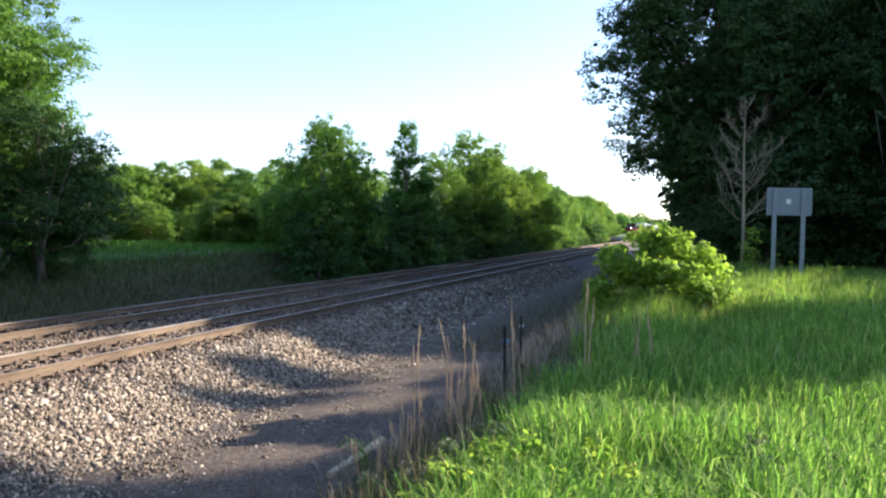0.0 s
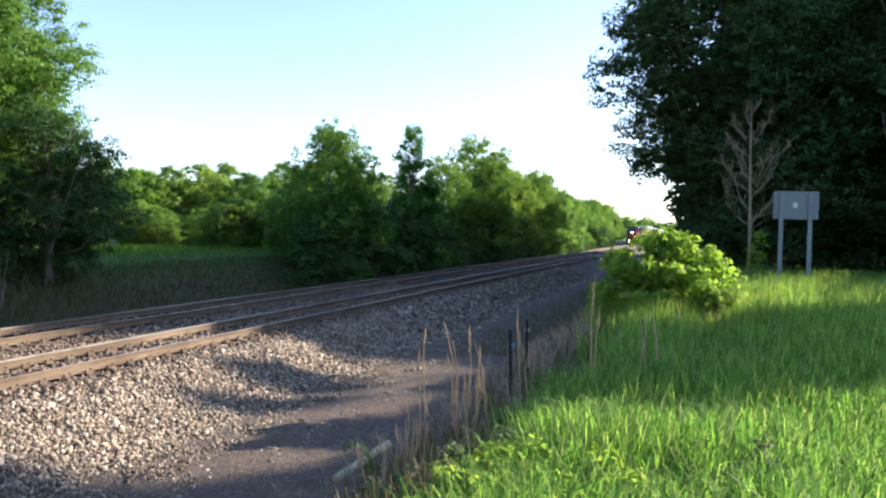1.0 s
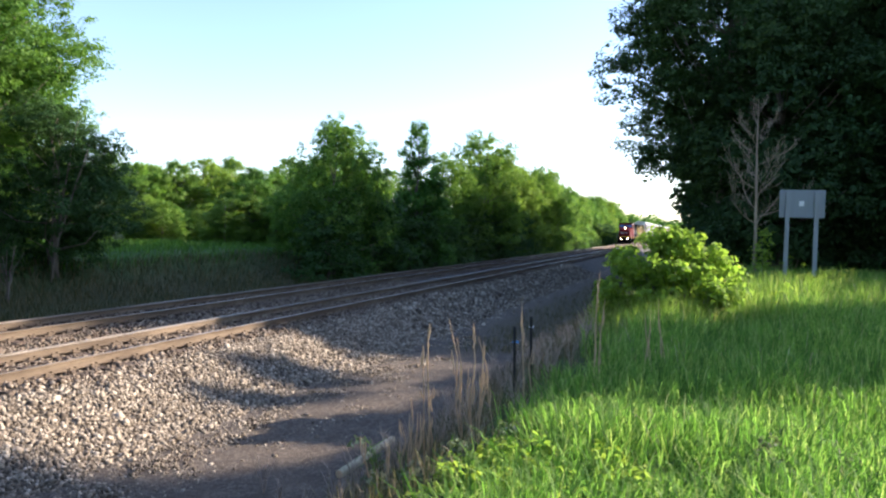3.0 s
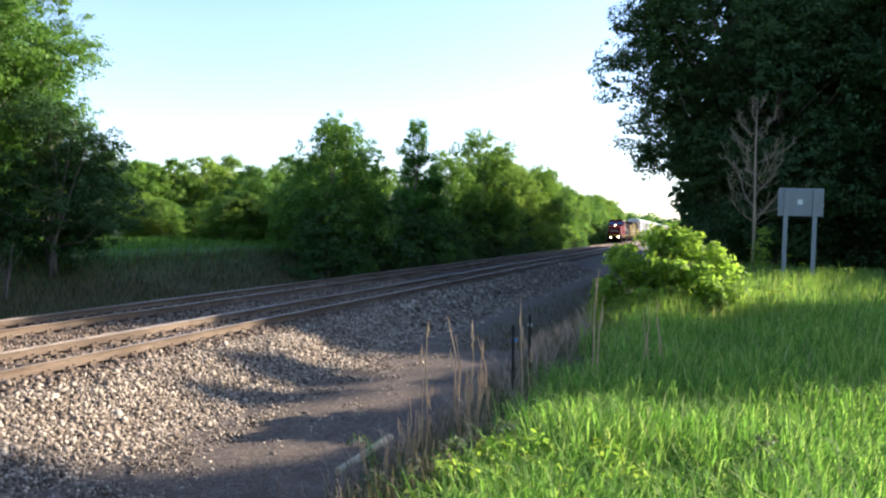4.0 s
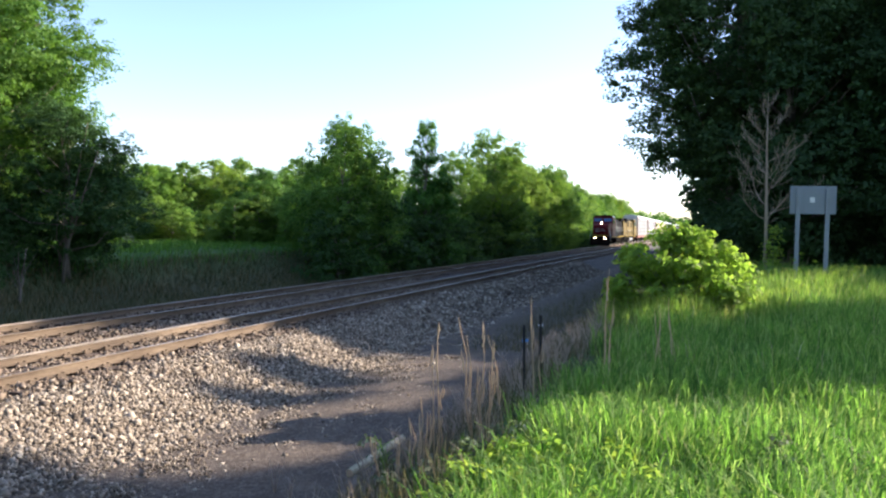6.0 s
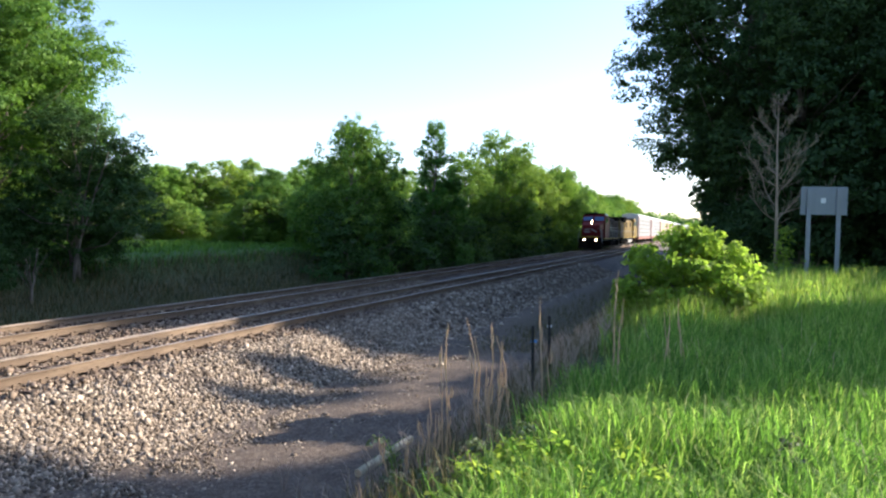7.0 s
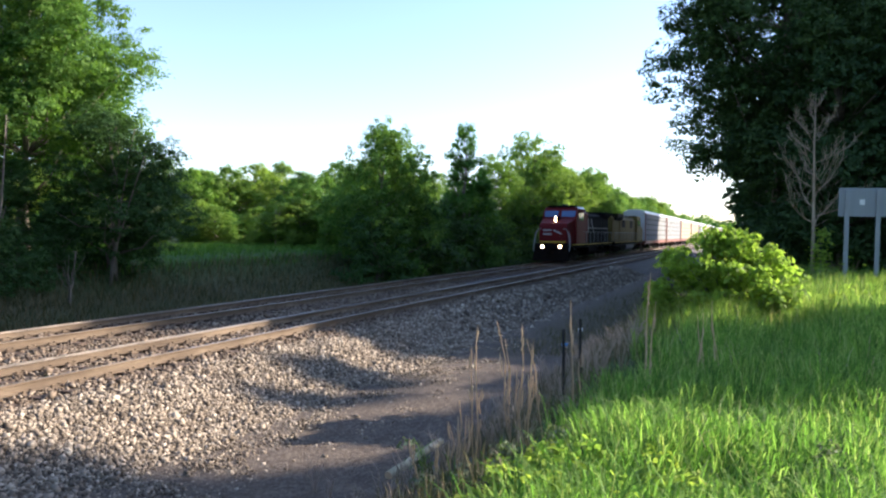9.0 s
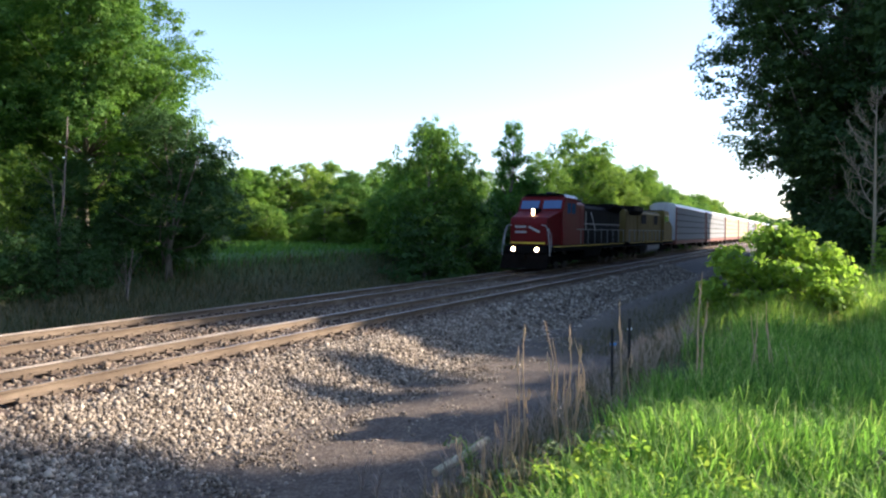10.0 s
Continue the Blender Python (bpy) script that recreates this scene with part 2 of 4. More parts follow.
M["glass"] = gl.done((0.05, 0.11, 0.24), 0.06, 0.0, 1.0)


# ---- mesh helpers ----
def mesh_of(name, bm, *mats, smooth=False):
    me = bpy.data.meshes.new(name)
    bm.to_mesh(me)
    bm.free()
    for m in mats:
        me.materials.append(m)
    if smooth:
        me.polygons.foreach_set("use_smooth", [True] * len(me.polygons))
    return me


def part(name, bm, material, parent, label="", smooth=False, at=None):
    ob = new(name, mesh_of(name, bm, material, smooth=smooth))
    ob.parent = parent
    if at is not None:
        ob.matrix_basis = at
    return tagged(ob, label)


def array_mesh(name, verts, faces, *mats):
    """A mesh from a vertex array and a rectangular face array."""
    me = bpy.data.meshes.new(name)
    k = faces.shape[1]
    me.vertices.add(len(verts))
    me.vertices.foreach_set("co", np.ascontiguousarray(verts, dtype=np.float32).ravel())
    me.loops.add(faces.size)
    me.loops.foreach_set("vertex_index", np.ascontiguousarray(faces, dtype=np.int32).ravel())
    me.polygons.add(len(faces))
    me.polygons.foreach_set("loop_start", np.arange(0, faces.size, k, dtype=np.int32))
    for m in mats:
        me.materials.append(m)
    me.update(calc_edges=True)
    me.validate()
    return me


def box(bm, x0, x1, y0, y1, z0, z1, bevel=0.0):
    vs = bmesh.ops.create_cube(bm, size=1.0, matrix=Matrix.Translation(((x0 + x1) / 2, (y0 + y1) / 2, (z0 + z1) / 2)) @ Matrix.Diagonal((x1 - x0, y1 - y0, z1 - z0, 1)))["verts"]
    if bevel:
        edges = list({e for v in vs for e in v.link_edges})
        bmesh.ops.bevel(bm, geom=edges, offset=bevel, segments=2, affect="EDGES", profile=0.5)
    return bm


def boxes(*rows, bevel=0.0):
    bm = bmesh.new()
    for r in rows:
        box(bm, *r, bevel=bevel)
    return bm


def tube(bm, points, radii, sides=7):
    """A tapered tube along points."""
    rings = []
    pts = [Vector(p) for p in points]
    for i, p in enumerate(pts):
        d = (pts[min(i + 1, len(pts) - 1)] - pts[max(i - 1, 0)]).normalized()
        a = d.orthogonal().normalized()
        b = d.cross(a)
        rings.append([bm.verts.new(p + (a * math.cos(2 * math.pi * k / sides) + b * math.sin(2 * math.pi * k / sides)) * radii[i]) for k in range(sides)])
    for r0, r1 in zip(rings, rings[1:]):
        for k in range(sides):
            bm.faces.new((r0[k], r0[(k + 1) % sides], r1[(k + 1) % sides], r1[k]))
    for ring in (rings[0][::-1], rings[-1]):
        bm.faces.new(ring)
    return bm


def prism(bm, outline, y0, y1):
    """An (x, z) outline drawn out from y0 to y1."""
    a = [bm.verts.new((x, y0, z)) for x, z in outline]
    b = [bm.verts.new((x, y1, z)) for x, z in outline]
    n = len(outline)
    for i in range(n):
        bm.faces.new((a[i], a[(i + 1) % n], b[(i + 1) % n], b[i]))
    bm.faces.new(a[::-1])
    bm.faces.new(b)
    bmesh.ops.recalc_face_normals(bm, faces=bm.faces)
    return bm


def side_prism(bm, outline, x0, x1):
    """A (y, z) outline drawn out from x0 to x1."""
    a = [bm.verts.new((x0, y, z)) for y, z in outline]
    b = [bm.verts.new((x1, y, z)) for y, z in outline]
    n = len(outline)
    for i in range(n):
        bm.faces.new((a[i], a[(i + 1) % n], b[(i + 1) % n], b[i]))
    bm.faces.new(a[::-1])
    bm.faces.new(b)
    bmesh.ops.recalc_face_normals(bm, faces=bm.faces)
    return bm


def disc(bm, x, y, z, r, depth, axis="Y", sides=20):
    turn = pose(0, 0, 0, 90, 0, 0) if axis == "Y" else pose(0, 0, 0, 0, 90, 0) if axis == "X" else Matrix()
    bmesh.ops.create_cone(bm, cap_ends=True, segments=sides, radius1=r, radius2=r, depth=depth, matrix=Matrix.Translation((x, y, z)) @ turn)
    return bm


# ---- the ground, one sheet ----
NEAR_TRACK, FAR_TRACK, GAUGE = -11.18, -15.07, 1.5
PROFILE = [(-3000, 14), (-400, 7), (-140, 2.4), (-60, 1.1), (-34, 1.05), (-28, 0.95), (-26, 0.5), (-24, -0.4), (-22, -1.0), (-19.5, -1.1), (-18, -1.0), (-7.6, -0.92), (-6, -0.9),
           (-4.3, -0.86), (-3.4, -0.45), (-2.5, 0.2), (-1.7, 0.62), (-0.8, 0.76), (2, 0.8), (20, 0.85), (80, 1.6), (400, 5), (3000, 12)]


def ground_height(x, y):
    px, pz = [p[0] for p in PROFILE], [p[1] for p in PROFILE]
    z = float(np.interp(x, px, pz))
    bank = 1.0 if x > -5 or x < -19 else 0.25
    z += bank * (0.10 * noise.noise((x * 0.35, y * 0.35, 0.0)) + 0.05 * noise.noise((x * 1.3, y * 1.3, 3.0)))
    if x < -60 or y > 220:
        z += 1.6 * noise.noise((x * 0.012, y * 0.012, 7.0))
    return z


def make_ground():
    xs = np.unique(np.concatenate([np.linspace(-3000, -150, 14), np.linspace(-150, -40, 16), np.linspace(-40, -18, 30), np.linspace(-18, -8, 8), np.linspace(-8, 4, 49),
                                   np.linspace(4, 40, 30), np.linspace(40, 200, 12), np.linspace(200, 3000, 12)]))
    ys = np.unique(np.concatenate([np.linspace(-600, -20, 10), np.linspace(-20, 2, 14), np.linspace(2, 40, 110), np.linspace(40, 120, 60), np.linspace(120, 400, 40), np.linspace(400, 4000, 24)]))
    verts = np.array([(x, y, ground_height(x, y)) for y in ys for x in xs])
    nx, ny = len(xs), len(ys)
    i, j = np.meshgrid(np.arange(nx - 1), np.arange(ny - 1))
    a = (j * nx + i).ravel()
    faces = np.stack([a, a + 1, a + nx + 1, a + nx], 1)
    me = array_mesh("ground", verts, faces, M["ground"])
    me.polygons.foreach_set("use_smooth", [True] * len(me.polygons))
    return tagged(new("ground", me), "grassy ground with a grey gravel service road beside the railway", "ground", kind="structure")


make_ground()


# ---- ballast bed and its stones ----
BED = [(-17.7, -1.2), (-16.75, -0.55), (-16.42, -0.27), (-9.55, -0.24), (-9.15, -0.36), (-8.2, -0.78), (-7.3, -1.0)]


def bed_height(x):
    return float(np.interp(x, [b[0] for b in BED], [b[1] for b in BED]))


def make_bed():
    xs = np.unique(np.concatenate([np.linspace(-17.7, -16.42, 8), np.linspace(-16.42, -9.55, 30), np.linspace(-9.55, -7.3, 14)]))
    ys = np.unique(np.concatenate([np.linspace(-60, 4, 30), np.linspace(4, 40, 160), np.linspace(40, 120, 100), np.linspace(120, 900, 60)]))
    verts = np.array([(x, y, bed_height(x) + 0.05 * noise.noise((x * 1.5, y * 1.5, 1.0)) + 0.02 * noise.noise((x * 6, y * 6, 1.0))) for y in ys for x in xs])
    nx, ny = len(xs), len(ys)
    i, j = np.meshgrid(np.arange(nx - 1), np.arange(ny - 1))
    a = (j * nx + i).ravel()
    me = array_mesh("ballast_bed", verts, np.stack([a, a + 1, a + nx + 1, a + nx], 1), M["ballast"])
    me.polygons.foreach_set("use_smooth", [True] * len(me.polygons))
    return tagged(new("ballast_bed", me), "raised bed of grey crushed stone ballast under two tracks", "railway ballast", kind="structure")


bed = make_bed()


def make_stones(name, count, seed, xr, yr, size, falloff, label, keep=lambda x, y: True, height=None, material="stone"):
    """Angular stones: jittered, flattened blocks, many in one mesh."""
    rg = np.random.default_rng(seed)
    xs = rg.uniform(*xr, count)
    ys = yr[0] + (yr[1] - yr[0]) * rg.random(count) ** falloff
    ok = np.array([keep(x, y) for x, y in zip(xs, ys)])
    xs, ys = xs[ok], ys[ok]
    n = len(xs)
    h = height or bed_height
    zs = np.array([h(x) + 0.05 * noise.noise((x * 1.5, y * 1.5, 1.0)) for x, y in zip(xs, ys)])
    cube = np.array([(-1, -1, -1), (1, -1, -1), (1, 1, -1), (-1, 1, -1), (-1, -1, 1), (1, -1, 1), (1, 1, 1), (-1, 1, 1)], float) * 0.5
    v = cube[None] * (1 + rg.uniform(-0.45, 0.35, (n, 8, 1))) + rg.uniform(-0.12, 0.12, (n, 8, 3))
    s = size * np.exp(rg.normal(0, 0.3, (n, 1, 1)))
    v = v * s * rg.uniform(0.65, 1.15, (n, 1, 3))
    q = rg.normal(size=(n, 4))
    q /= np.linalg.norm(q, axis=1)[:, None]
    w, x, y, z = q.T
    R = np.stack([1 - 2 * (y * y + z * z), 2 * (x * y - z * w), 2 * (x * z + y * w), 2 * (x * y + z * w), 1 - 2 * (x * x + z * z), 2 * (y * z - x * w),
                  2 * (x * z - y * w), 2 * (y * z + x * w), 1 - 2 * (x * x + y * y)], 1).reshape(n, 3, 3)
    v = np.einsum("nij,nkj->nki", R, v)
    v += np.stack([xs, ys, zs + s[:, 0, 0] * rg.uniform(0.0, 0.45, n)], 1)[:, None]
    f = np.array([(0, 3, 2, 1), (4, 5, 6, 7), (0, 1, 5, 4), (1, 2, 6, 5), (2, 3, 7, 6), (3, 0, 4, 7)])
    faces = (np.arange(n)[:, None, None] * 8 + f[None]).reshape(-1, 4)
    ob = new(name, array_mesh(name, v.reshape(-1, 3), faces, M[material]))
    return tagged(ob, label, "ballast", kind="stuff")


# ---- the two tracks ----
RAIL = [(-0.076, -0.172), (0.076, -0.172), (0.076, -0.16), (0.014, -0.142), (0.01, -0.05), (0.036, -0.04), (0.037, -0.006), (0.03, -0.0015), (-0.03, -0.0015), (-0.037, -0.006),
        (-0.036, -0.04), (-0.01, -0.05), (-0.014, -0.142), (-0.076, -0.16)]


def tie_mesh(seed):
    rg = random.Random(seed)
    bm = boxes((-1.32, 1.32, -0.115, 0.115, -0.375, -0.19), bevel=0.012)
    for v in bm.verts:
        v.co += Vector((rg.uniform(-0.02, 0.02), rg.uniform(-0.006, 0.006), rg.uniform(-0.008, 0.004)))
    return mesh_of("tie", bm, M["tie"])


def make_track(centre, label, seed):
    root = new("railway_track")
    root.location = (centre, 0, 0)
    tagged(root, label, "railway track", "parallel railway tracks")
    for side in (-GAUGE / 2, GAUGE / 2):
        bm = bmesh.new()
        prism(bm, [(x + side, z) for x, z in RAIL], -60, 900)
        rail = part("rail", bm, M["rust"], root, "rust-brown steel rail")
        if side < 0:
            part("gauge_face", boxes((side + 0.0375, side + 0.04, -60, 900, -0.036, -0.005)), M["railhead"], rail, "wheel-polished inner face")
        part("rail_head", boxes((side - 0.028, side + 0.028, -60, 900, -0.0035, 0.0)), M["railhead"], rail, "polished running surface")
    rg = random.Random(seed)
    kinds = [tie_mesh(seed * 10 + k) for k in range(5)]
    plate = mesh_of("tie_plate", boxes((-0.17, 0.17, -0.09, 0.09, -0.192, -0.168), (-0.118, -0.082, -0.05, -0.01, -0.17, -0.125), (0.082, 0.118, -0.05, -0.01, -0.17, -0.125)), M["rust"])
    anchor = mesh_of("rail_anchor", boxes((-0.06, 0.06, 0.13, 0.165, -0.2, -0.13)), M["rust"])
    for k in range(132):
        y = -2 + k * 0.52 + rg.uniform(-0.03, 0.03)
        t = new("tie", rg.choice(kinds))
        t.parent = root
        t.matrix_basis = pose(rg.uniform(-0.07, 0.07), y, rg.uniform(-0.012, 0.008), rg.uniform(-0.4, 0.4), rg.uniform(-0.3, 0.3), rg.uniform(-1.2, 1.2) + (180 if rg.random() < 0.5 else 0))
        for side in (-GAUGE / 2, GAUGE / 2):
            for data in (plate, anchor):
                if k < 74:
                    f = new(data.name, data)
                    f.parent = root
                    f.matrix_basis = pose(side, y, 0)
    far = bmesh.new()
    for k in range(132, 700):
        y = -2 + k * 0.52
        box(far, -1.32 + rg.uniform(-0.06, 0.06), 1.32 + rg.uniform(-0.06, 0.06), y - 0.115, y + 0.115, -0.375, -0.19 + rg.uniform(-0.01, 0.01))
    tagged(part("tie_row", far, M["tie"], root, "row of dark wooden ties"), kind="stuff")
    return root


make_track(NEAR_TRACK, "empty railway track with rusty rails on wooden ties", 3)
make_track(FAR_TRACK, "railway track carrying a freight train, rusty rails on wooden ties", 4)


# ---- trees ----
def leaf_cloud(rg, blobs, count, size, droop=0.0, per=26, tuft=3.0, flat_z=0.55, lift=0.3):
    """Folded leaf sprays gathered in flattened tufts, which lie on the outer part of rounded clumps."""
    c = np.array([b[:3] for b in blobs])
    r = np.array([b[3] for b in blobs])
    w = r ** 2
    m = max(1, count // per)
    k = rg.choice(len(blobs), m, p=w / w.sum())
    d = rg.normal(size=(m, 3)) + np.array([0, 0, lift])
    d /= np.linalg.norm(d, axis=1)[:, None]
    rad = r[k] * rg.uniform(0.3, 1.0, m) ** 0.5 * (1 + 0.16 * np.clip(rg.normal(size=m), -1.5, 1.6))
    centre = c[k] + d * rad[:, None] * np.array([1, 1, 0.85])
    tr = size * tuft * rg.uniform(0.6, 1.35, m)
    n = m * per
    i = np.repeat(np.arange(m), per)
    off = rg.normal(size=(n, 3))
    off /= np.linalg.norm(off, axis=1)[:, None]
    off *= (rg.random(n) ** 0.45)[:, None]
    flat = np.array([1, 1, flat_z])
    p = centre[i] + off * tr[i][:, None] * flat
    p[:, 2] -= (off[:, 0] ** 2 + off[:, 1] ** 2) * tr[i] * (0.3 + droop * 0.5)
    nrm = d[i] * 0.55 + off * 0.6 + rg.normal(size=(n, 3)) * 0.38 + np.array([0, 0, 0.6])
    nrm /= np.linalg.norm(nrm, axis=1)[:, None]
    t = np.cross(nrm, rg.normal(size=(n, 3)))
    t /= np.linalg.norm(t, axis=1)[:, None] + 1e-9
    b = np.cross(nrm, t)
    s = size * rg.uniform(0.55, 1.4, (n, 1))
    fold = nrm * s * 0.18
    v = np.stack([p - t * s * 0.62, p - b * s * 0.4 + fold, p + t * s * 0.62 - np.array([0, 0, 1]) * s * droop, p + b * s * 0.4 + fold], 1)
    return v.reshape(-1, 3), np.arange(n * 4).reshape(-1, 4)


def make_tree(seed, height, spread, base, leaves, size, material, label, lean=0.0, clumps=26, shape="round", trunk_r=None, category="tree", name="tree", stems=1):
    """A tapered trunk with limbs and a crown of many small leaf sprays. base: height at which the crown begins."""
    rg = np.random.default_rng(seed)
    root = tagged(new(name), label, category)
    bm = bmesh.new()
    tr = trunk_r or height * 0.016
    blobs = []
    for s in range(stems):
        ox, oy = (0, 0) if stems == 1 else (rg.uniform(-0.12, 0.12) * spread, rg.uniform(-0.12, 0.12) * spread)
        tops = [Vector((ox, oy, -0.3))]
        n = 6
        bend = rg.normal(0, 0.05 * height, 2) * (1 if stems == 1 else 2.0)
        for i in range(1, n + 1):
            f = i / n
            tops.append(Vector((ox + bend[0] * f * f + lean * f + rg.normal(0, 0.012 * height), oy + bend[1] * f * f + rg.normal(0, 0.012 * height), height * 0.9 * f)))
        tube(bm, tops, [tr * (1.25 if i == 0 else 1 - 0.86 * i / n) / stems ** 0.5 for i in range(n + 1)], 8)
        for k in range(clumps // stems):
            f = (k + rg.random()) / max(1, clumps // stems)
            if shape == "round":
                prof = math.sqrt(max(0.05, 1 - (1.75 * f - 0.75) ** 2)) * (1 - 0.15 * f)
            elif shape == "dome":
                prof = math.sqrt(max(0.1, 1 - 0.88 * f * f)) * (0.8 + 0.2 * min(1.0, 3 * f))
            elif shape == "spire":
                prof = (1 - f) ** 0.8 + 0.12
            else:
                prof = 0.75 + 0.3 * rg.random() - 0.55 * f * f
            a = rg.uniform(0, 2 * math.pi)
            z = base + (height - base) * (0.05 + 0.93 * f)
            i = min(n - 1, int(z / (height * 0.9) * n))
            ax = tops[i].lerp(tops[i + 1], 0.5)
            rr = spread * 0.5 * prof * rg.uniform(0.35, 1.0)
            br = spread * rg.uniform(0.45, 1.45) * 0.92 / clumps ** 0.42 * (1.1 - (0.75 if shape == "spire" else 0.4) * f)
            c = Vector((ax.x + math.cos(a) * rr, ax.y + math.sin(a) * rr, z))
            blobs.append((*c, br))
            if k % 2 == 0 or rr > spread * 0.3:
                st = tops[max(0, min(n, int((z * 0.82) / (height * 0.9) * n)))]
                m = st.lerp(c, 0.55) + Vector((rg.normal(0, 0.2), rg.normal(0, 0.2), -0.12 * rr))
                lr = max(0.022, tr * 0.34 * (1.1 - f))
                tube(bm, [st, m, c], [lr, lr * 0.6, lr * 0.22], 5)
    part("trunk", bm, M["bark"], root, "grey-brown trunk with limbs", smooth=True)
    v, f = leaf_cloud(rg, blobs, leaves, size) if size < 0.14 else leaf_cloud(rg, blobs, leaves, size, tuft=2.4, flat_z=0.85, lift=0.1)
    crown = new("crown", array_mesh("crown", v, f, M[material]))
    crown.parent = root
    return root


def stand(tree, x, y, turn=0.0, scale=1.0, wide=1.0, sink=0.05, first=False, label="", group=""):
    m = pose(x, y, ground_height(x, y) - sink, 0, 0, turn) @ Matrix.Diagonal((scale * wide, scale * wide, scale, 1))
    if first:
        tree.matrix_basis = m
        ob = tree
    else:
        ob = copy_thing(tree, m)
    return tagged(ob, label, group=group)


# broad trees that line the far side of the tracks
LINE = [
    make_tree(11, 11.0, 9.2, 0.6, 46000, 0.15, "oak", "leafy green hardwood tree on the far bank of the railway", clumps=80, shape="dome"),
    make_tree(12, 12.6, 6.0, 0.5, 36000, 0.15, "oak", "slender pointed green tree on the far bank of the railway", clumps=110, shape="spire"),
    make_tree(13, 13.8, 9.4, 0.5, 38000, 0.18, "ash", "bright green broadleaf tree in the trackside row", clumps=84, shape="dome"),
    make_tree(14, 13.0, 9.8, 0.4, 38000, 0.18, "ash", "full bright green tree in the trackside row", clumps=90, shape="dome"),
]
ROW = "trackside tree row"
stand(LINE[0], -23.5, 44.6, 20, 0.93, first=True, group=ROW)
stand(LINE[1], -22.4, 57.5, 0, 1.0, first=True, group=ROW)
stand(LINE[2], -22.6, 78.0, 0, 1.0, first=True, group=ROW)
stand(LINE[3], -22.0, 106.0, 0, 0.95, first=True, group=ROW)
for k, x, y, turn, s, w in [(0, -24, 65, 140, 0.72, 1.0), (3, -24.5, 70, 60, 0.8, 1.0), (2, -23.5, 88, 200, 0.92, 1.0), (3, -23, 96, 100, 0.9, 0.95), (0, -27, 50.5, 300, 0.72, 1.0), (2, -25, 83, 90, 0.85, 1.1)]:
    stand(LINE[k], x, y, turn, s, w, group=ROW)
# farther along, the row closes into a leafy wall
FAR_ROW = [make_tree(15, 12.4, 10.0, 0.2, 22000, 0.25, "ash", "full bright green tree farther along the tracks", clumps=70, shape="mound"),
           make_tree(16, 12.0, 9.5, 0.2, 22000, 0.25, "oak", "green tree farther along the tracks", clumps=70, shape="mound")]
rg = random.Random(6)
for i in range(26):
    y = 92 + i * 6.5 + rg.uniform(-2, 2)
    stand(FAR_ROW[i % 2 if i > 5 else 0], -23.2 - rg.uniform(0, 2.0) - 0.01 * (y - 90), y, rg.uniform(0, 360), rg.uniform(0.82, 1.0) * (1.0 if i < 6 else 0.92), rg.uniform(0.95, 1.2), group=ROW)
stand(FAR_ROW[0], -25.5, 100.0, 0, 0.95, first=True, group=ROW)
stand(FAR_ROW[1], -25.5, 126.0, 0, 0.95, first=True, group=ROW)

# undergrowth along the far bank
SHRUB = [make_tree(21, 3.4, 4.6, 0.1, 9500, 0.12, "shade_leaf", "green shrub on the far bank, leaves darkened as if in shade", clumps=26, shape="mound", trunk_r=0.05, category="shrub", name="shrub", stems=3),
         make_tree(22, 2.6, 4.2, 0.1, 8000, 0.115, "oak", "green shrub on the far bank", clumps=24, shape="mound", trunk_r=0.04, category="shrub", name="shrub", stems=3)]
rg = random.Random(5)
spots = [(-21.6, 41 + i * 3.6 + rg.uniform(-1, 1)) for i in range(15)] + [(-21.2, 96 + i * 7 + rg.uniform(-2, 2)) for i in range(14)]
for i, (x, y) in enumerate(spots):
    stand(SHRUB[i % 2], x - rg.uniform(0, 1.2), y, rg.uniform(0, 360), rg.uniform(0.7, 1.25), rg.uniform(0.9, 1.2), first=i < 2, group="trackside shrubs")

# the tall pair close by on the far side
BIG = [make_tree(31, 16.0, 9.6, 4.2, 120000, 0.12, "oak", "tall leafy tree with bright sunlit crown", clumps=70, trunk_r=0.2),
       make_tree(32, 8.9, 7.6, 1.2, 52000, 0.115, "shade_leaf", "green tree with forked grey stems, leaves darkened as if in shade", clumps=52, trunk_r=0.16, stems=3)]
TALL = "tall trees beyond the tracks"
stand(BIG[0], -31.1, 23.7, 0, 1.0, first=True, group=TALL)
stand(BIG[1], -25.6, 24.0, 0, 0.8, first=True, group=TALL)
stand(BIG[0], -36.6, 21.8, 130, 1.0, group=TALL)
stand(BIG[0], -36.5, 28.0, 225, 1.0, group=TALL)
stand(BIG[1], -29.2, 21.6, 200, 0.62, group=TALL)
for x, y, turn, s in [(-26.2, 21.6, 0, 0.45), (-25.6, 18.6, 80, 0.55), (-25.0, 16.4, 140, 0.5), (-26.4, 14.6, 200, 0.5), (-28.4, 24.0, 250, 0.8)]:
    stand(SHRUB[0], x, y, turn, s, group="trackside shrubs")

# the wood in the distance across the field
WOOD = [make_tree(41, 12.0, 9.5, 0.3, 24000, 0.22, "ash", "light green woodland tree across the field", clumps=100),
        make_tree(42, 11.0, 9.0, 0.3, 24000, 0.22, "oak", "mid green woodland tree across the field", clumps=100)]
rg = random.Random(8)
first = {0: True, 1: True}
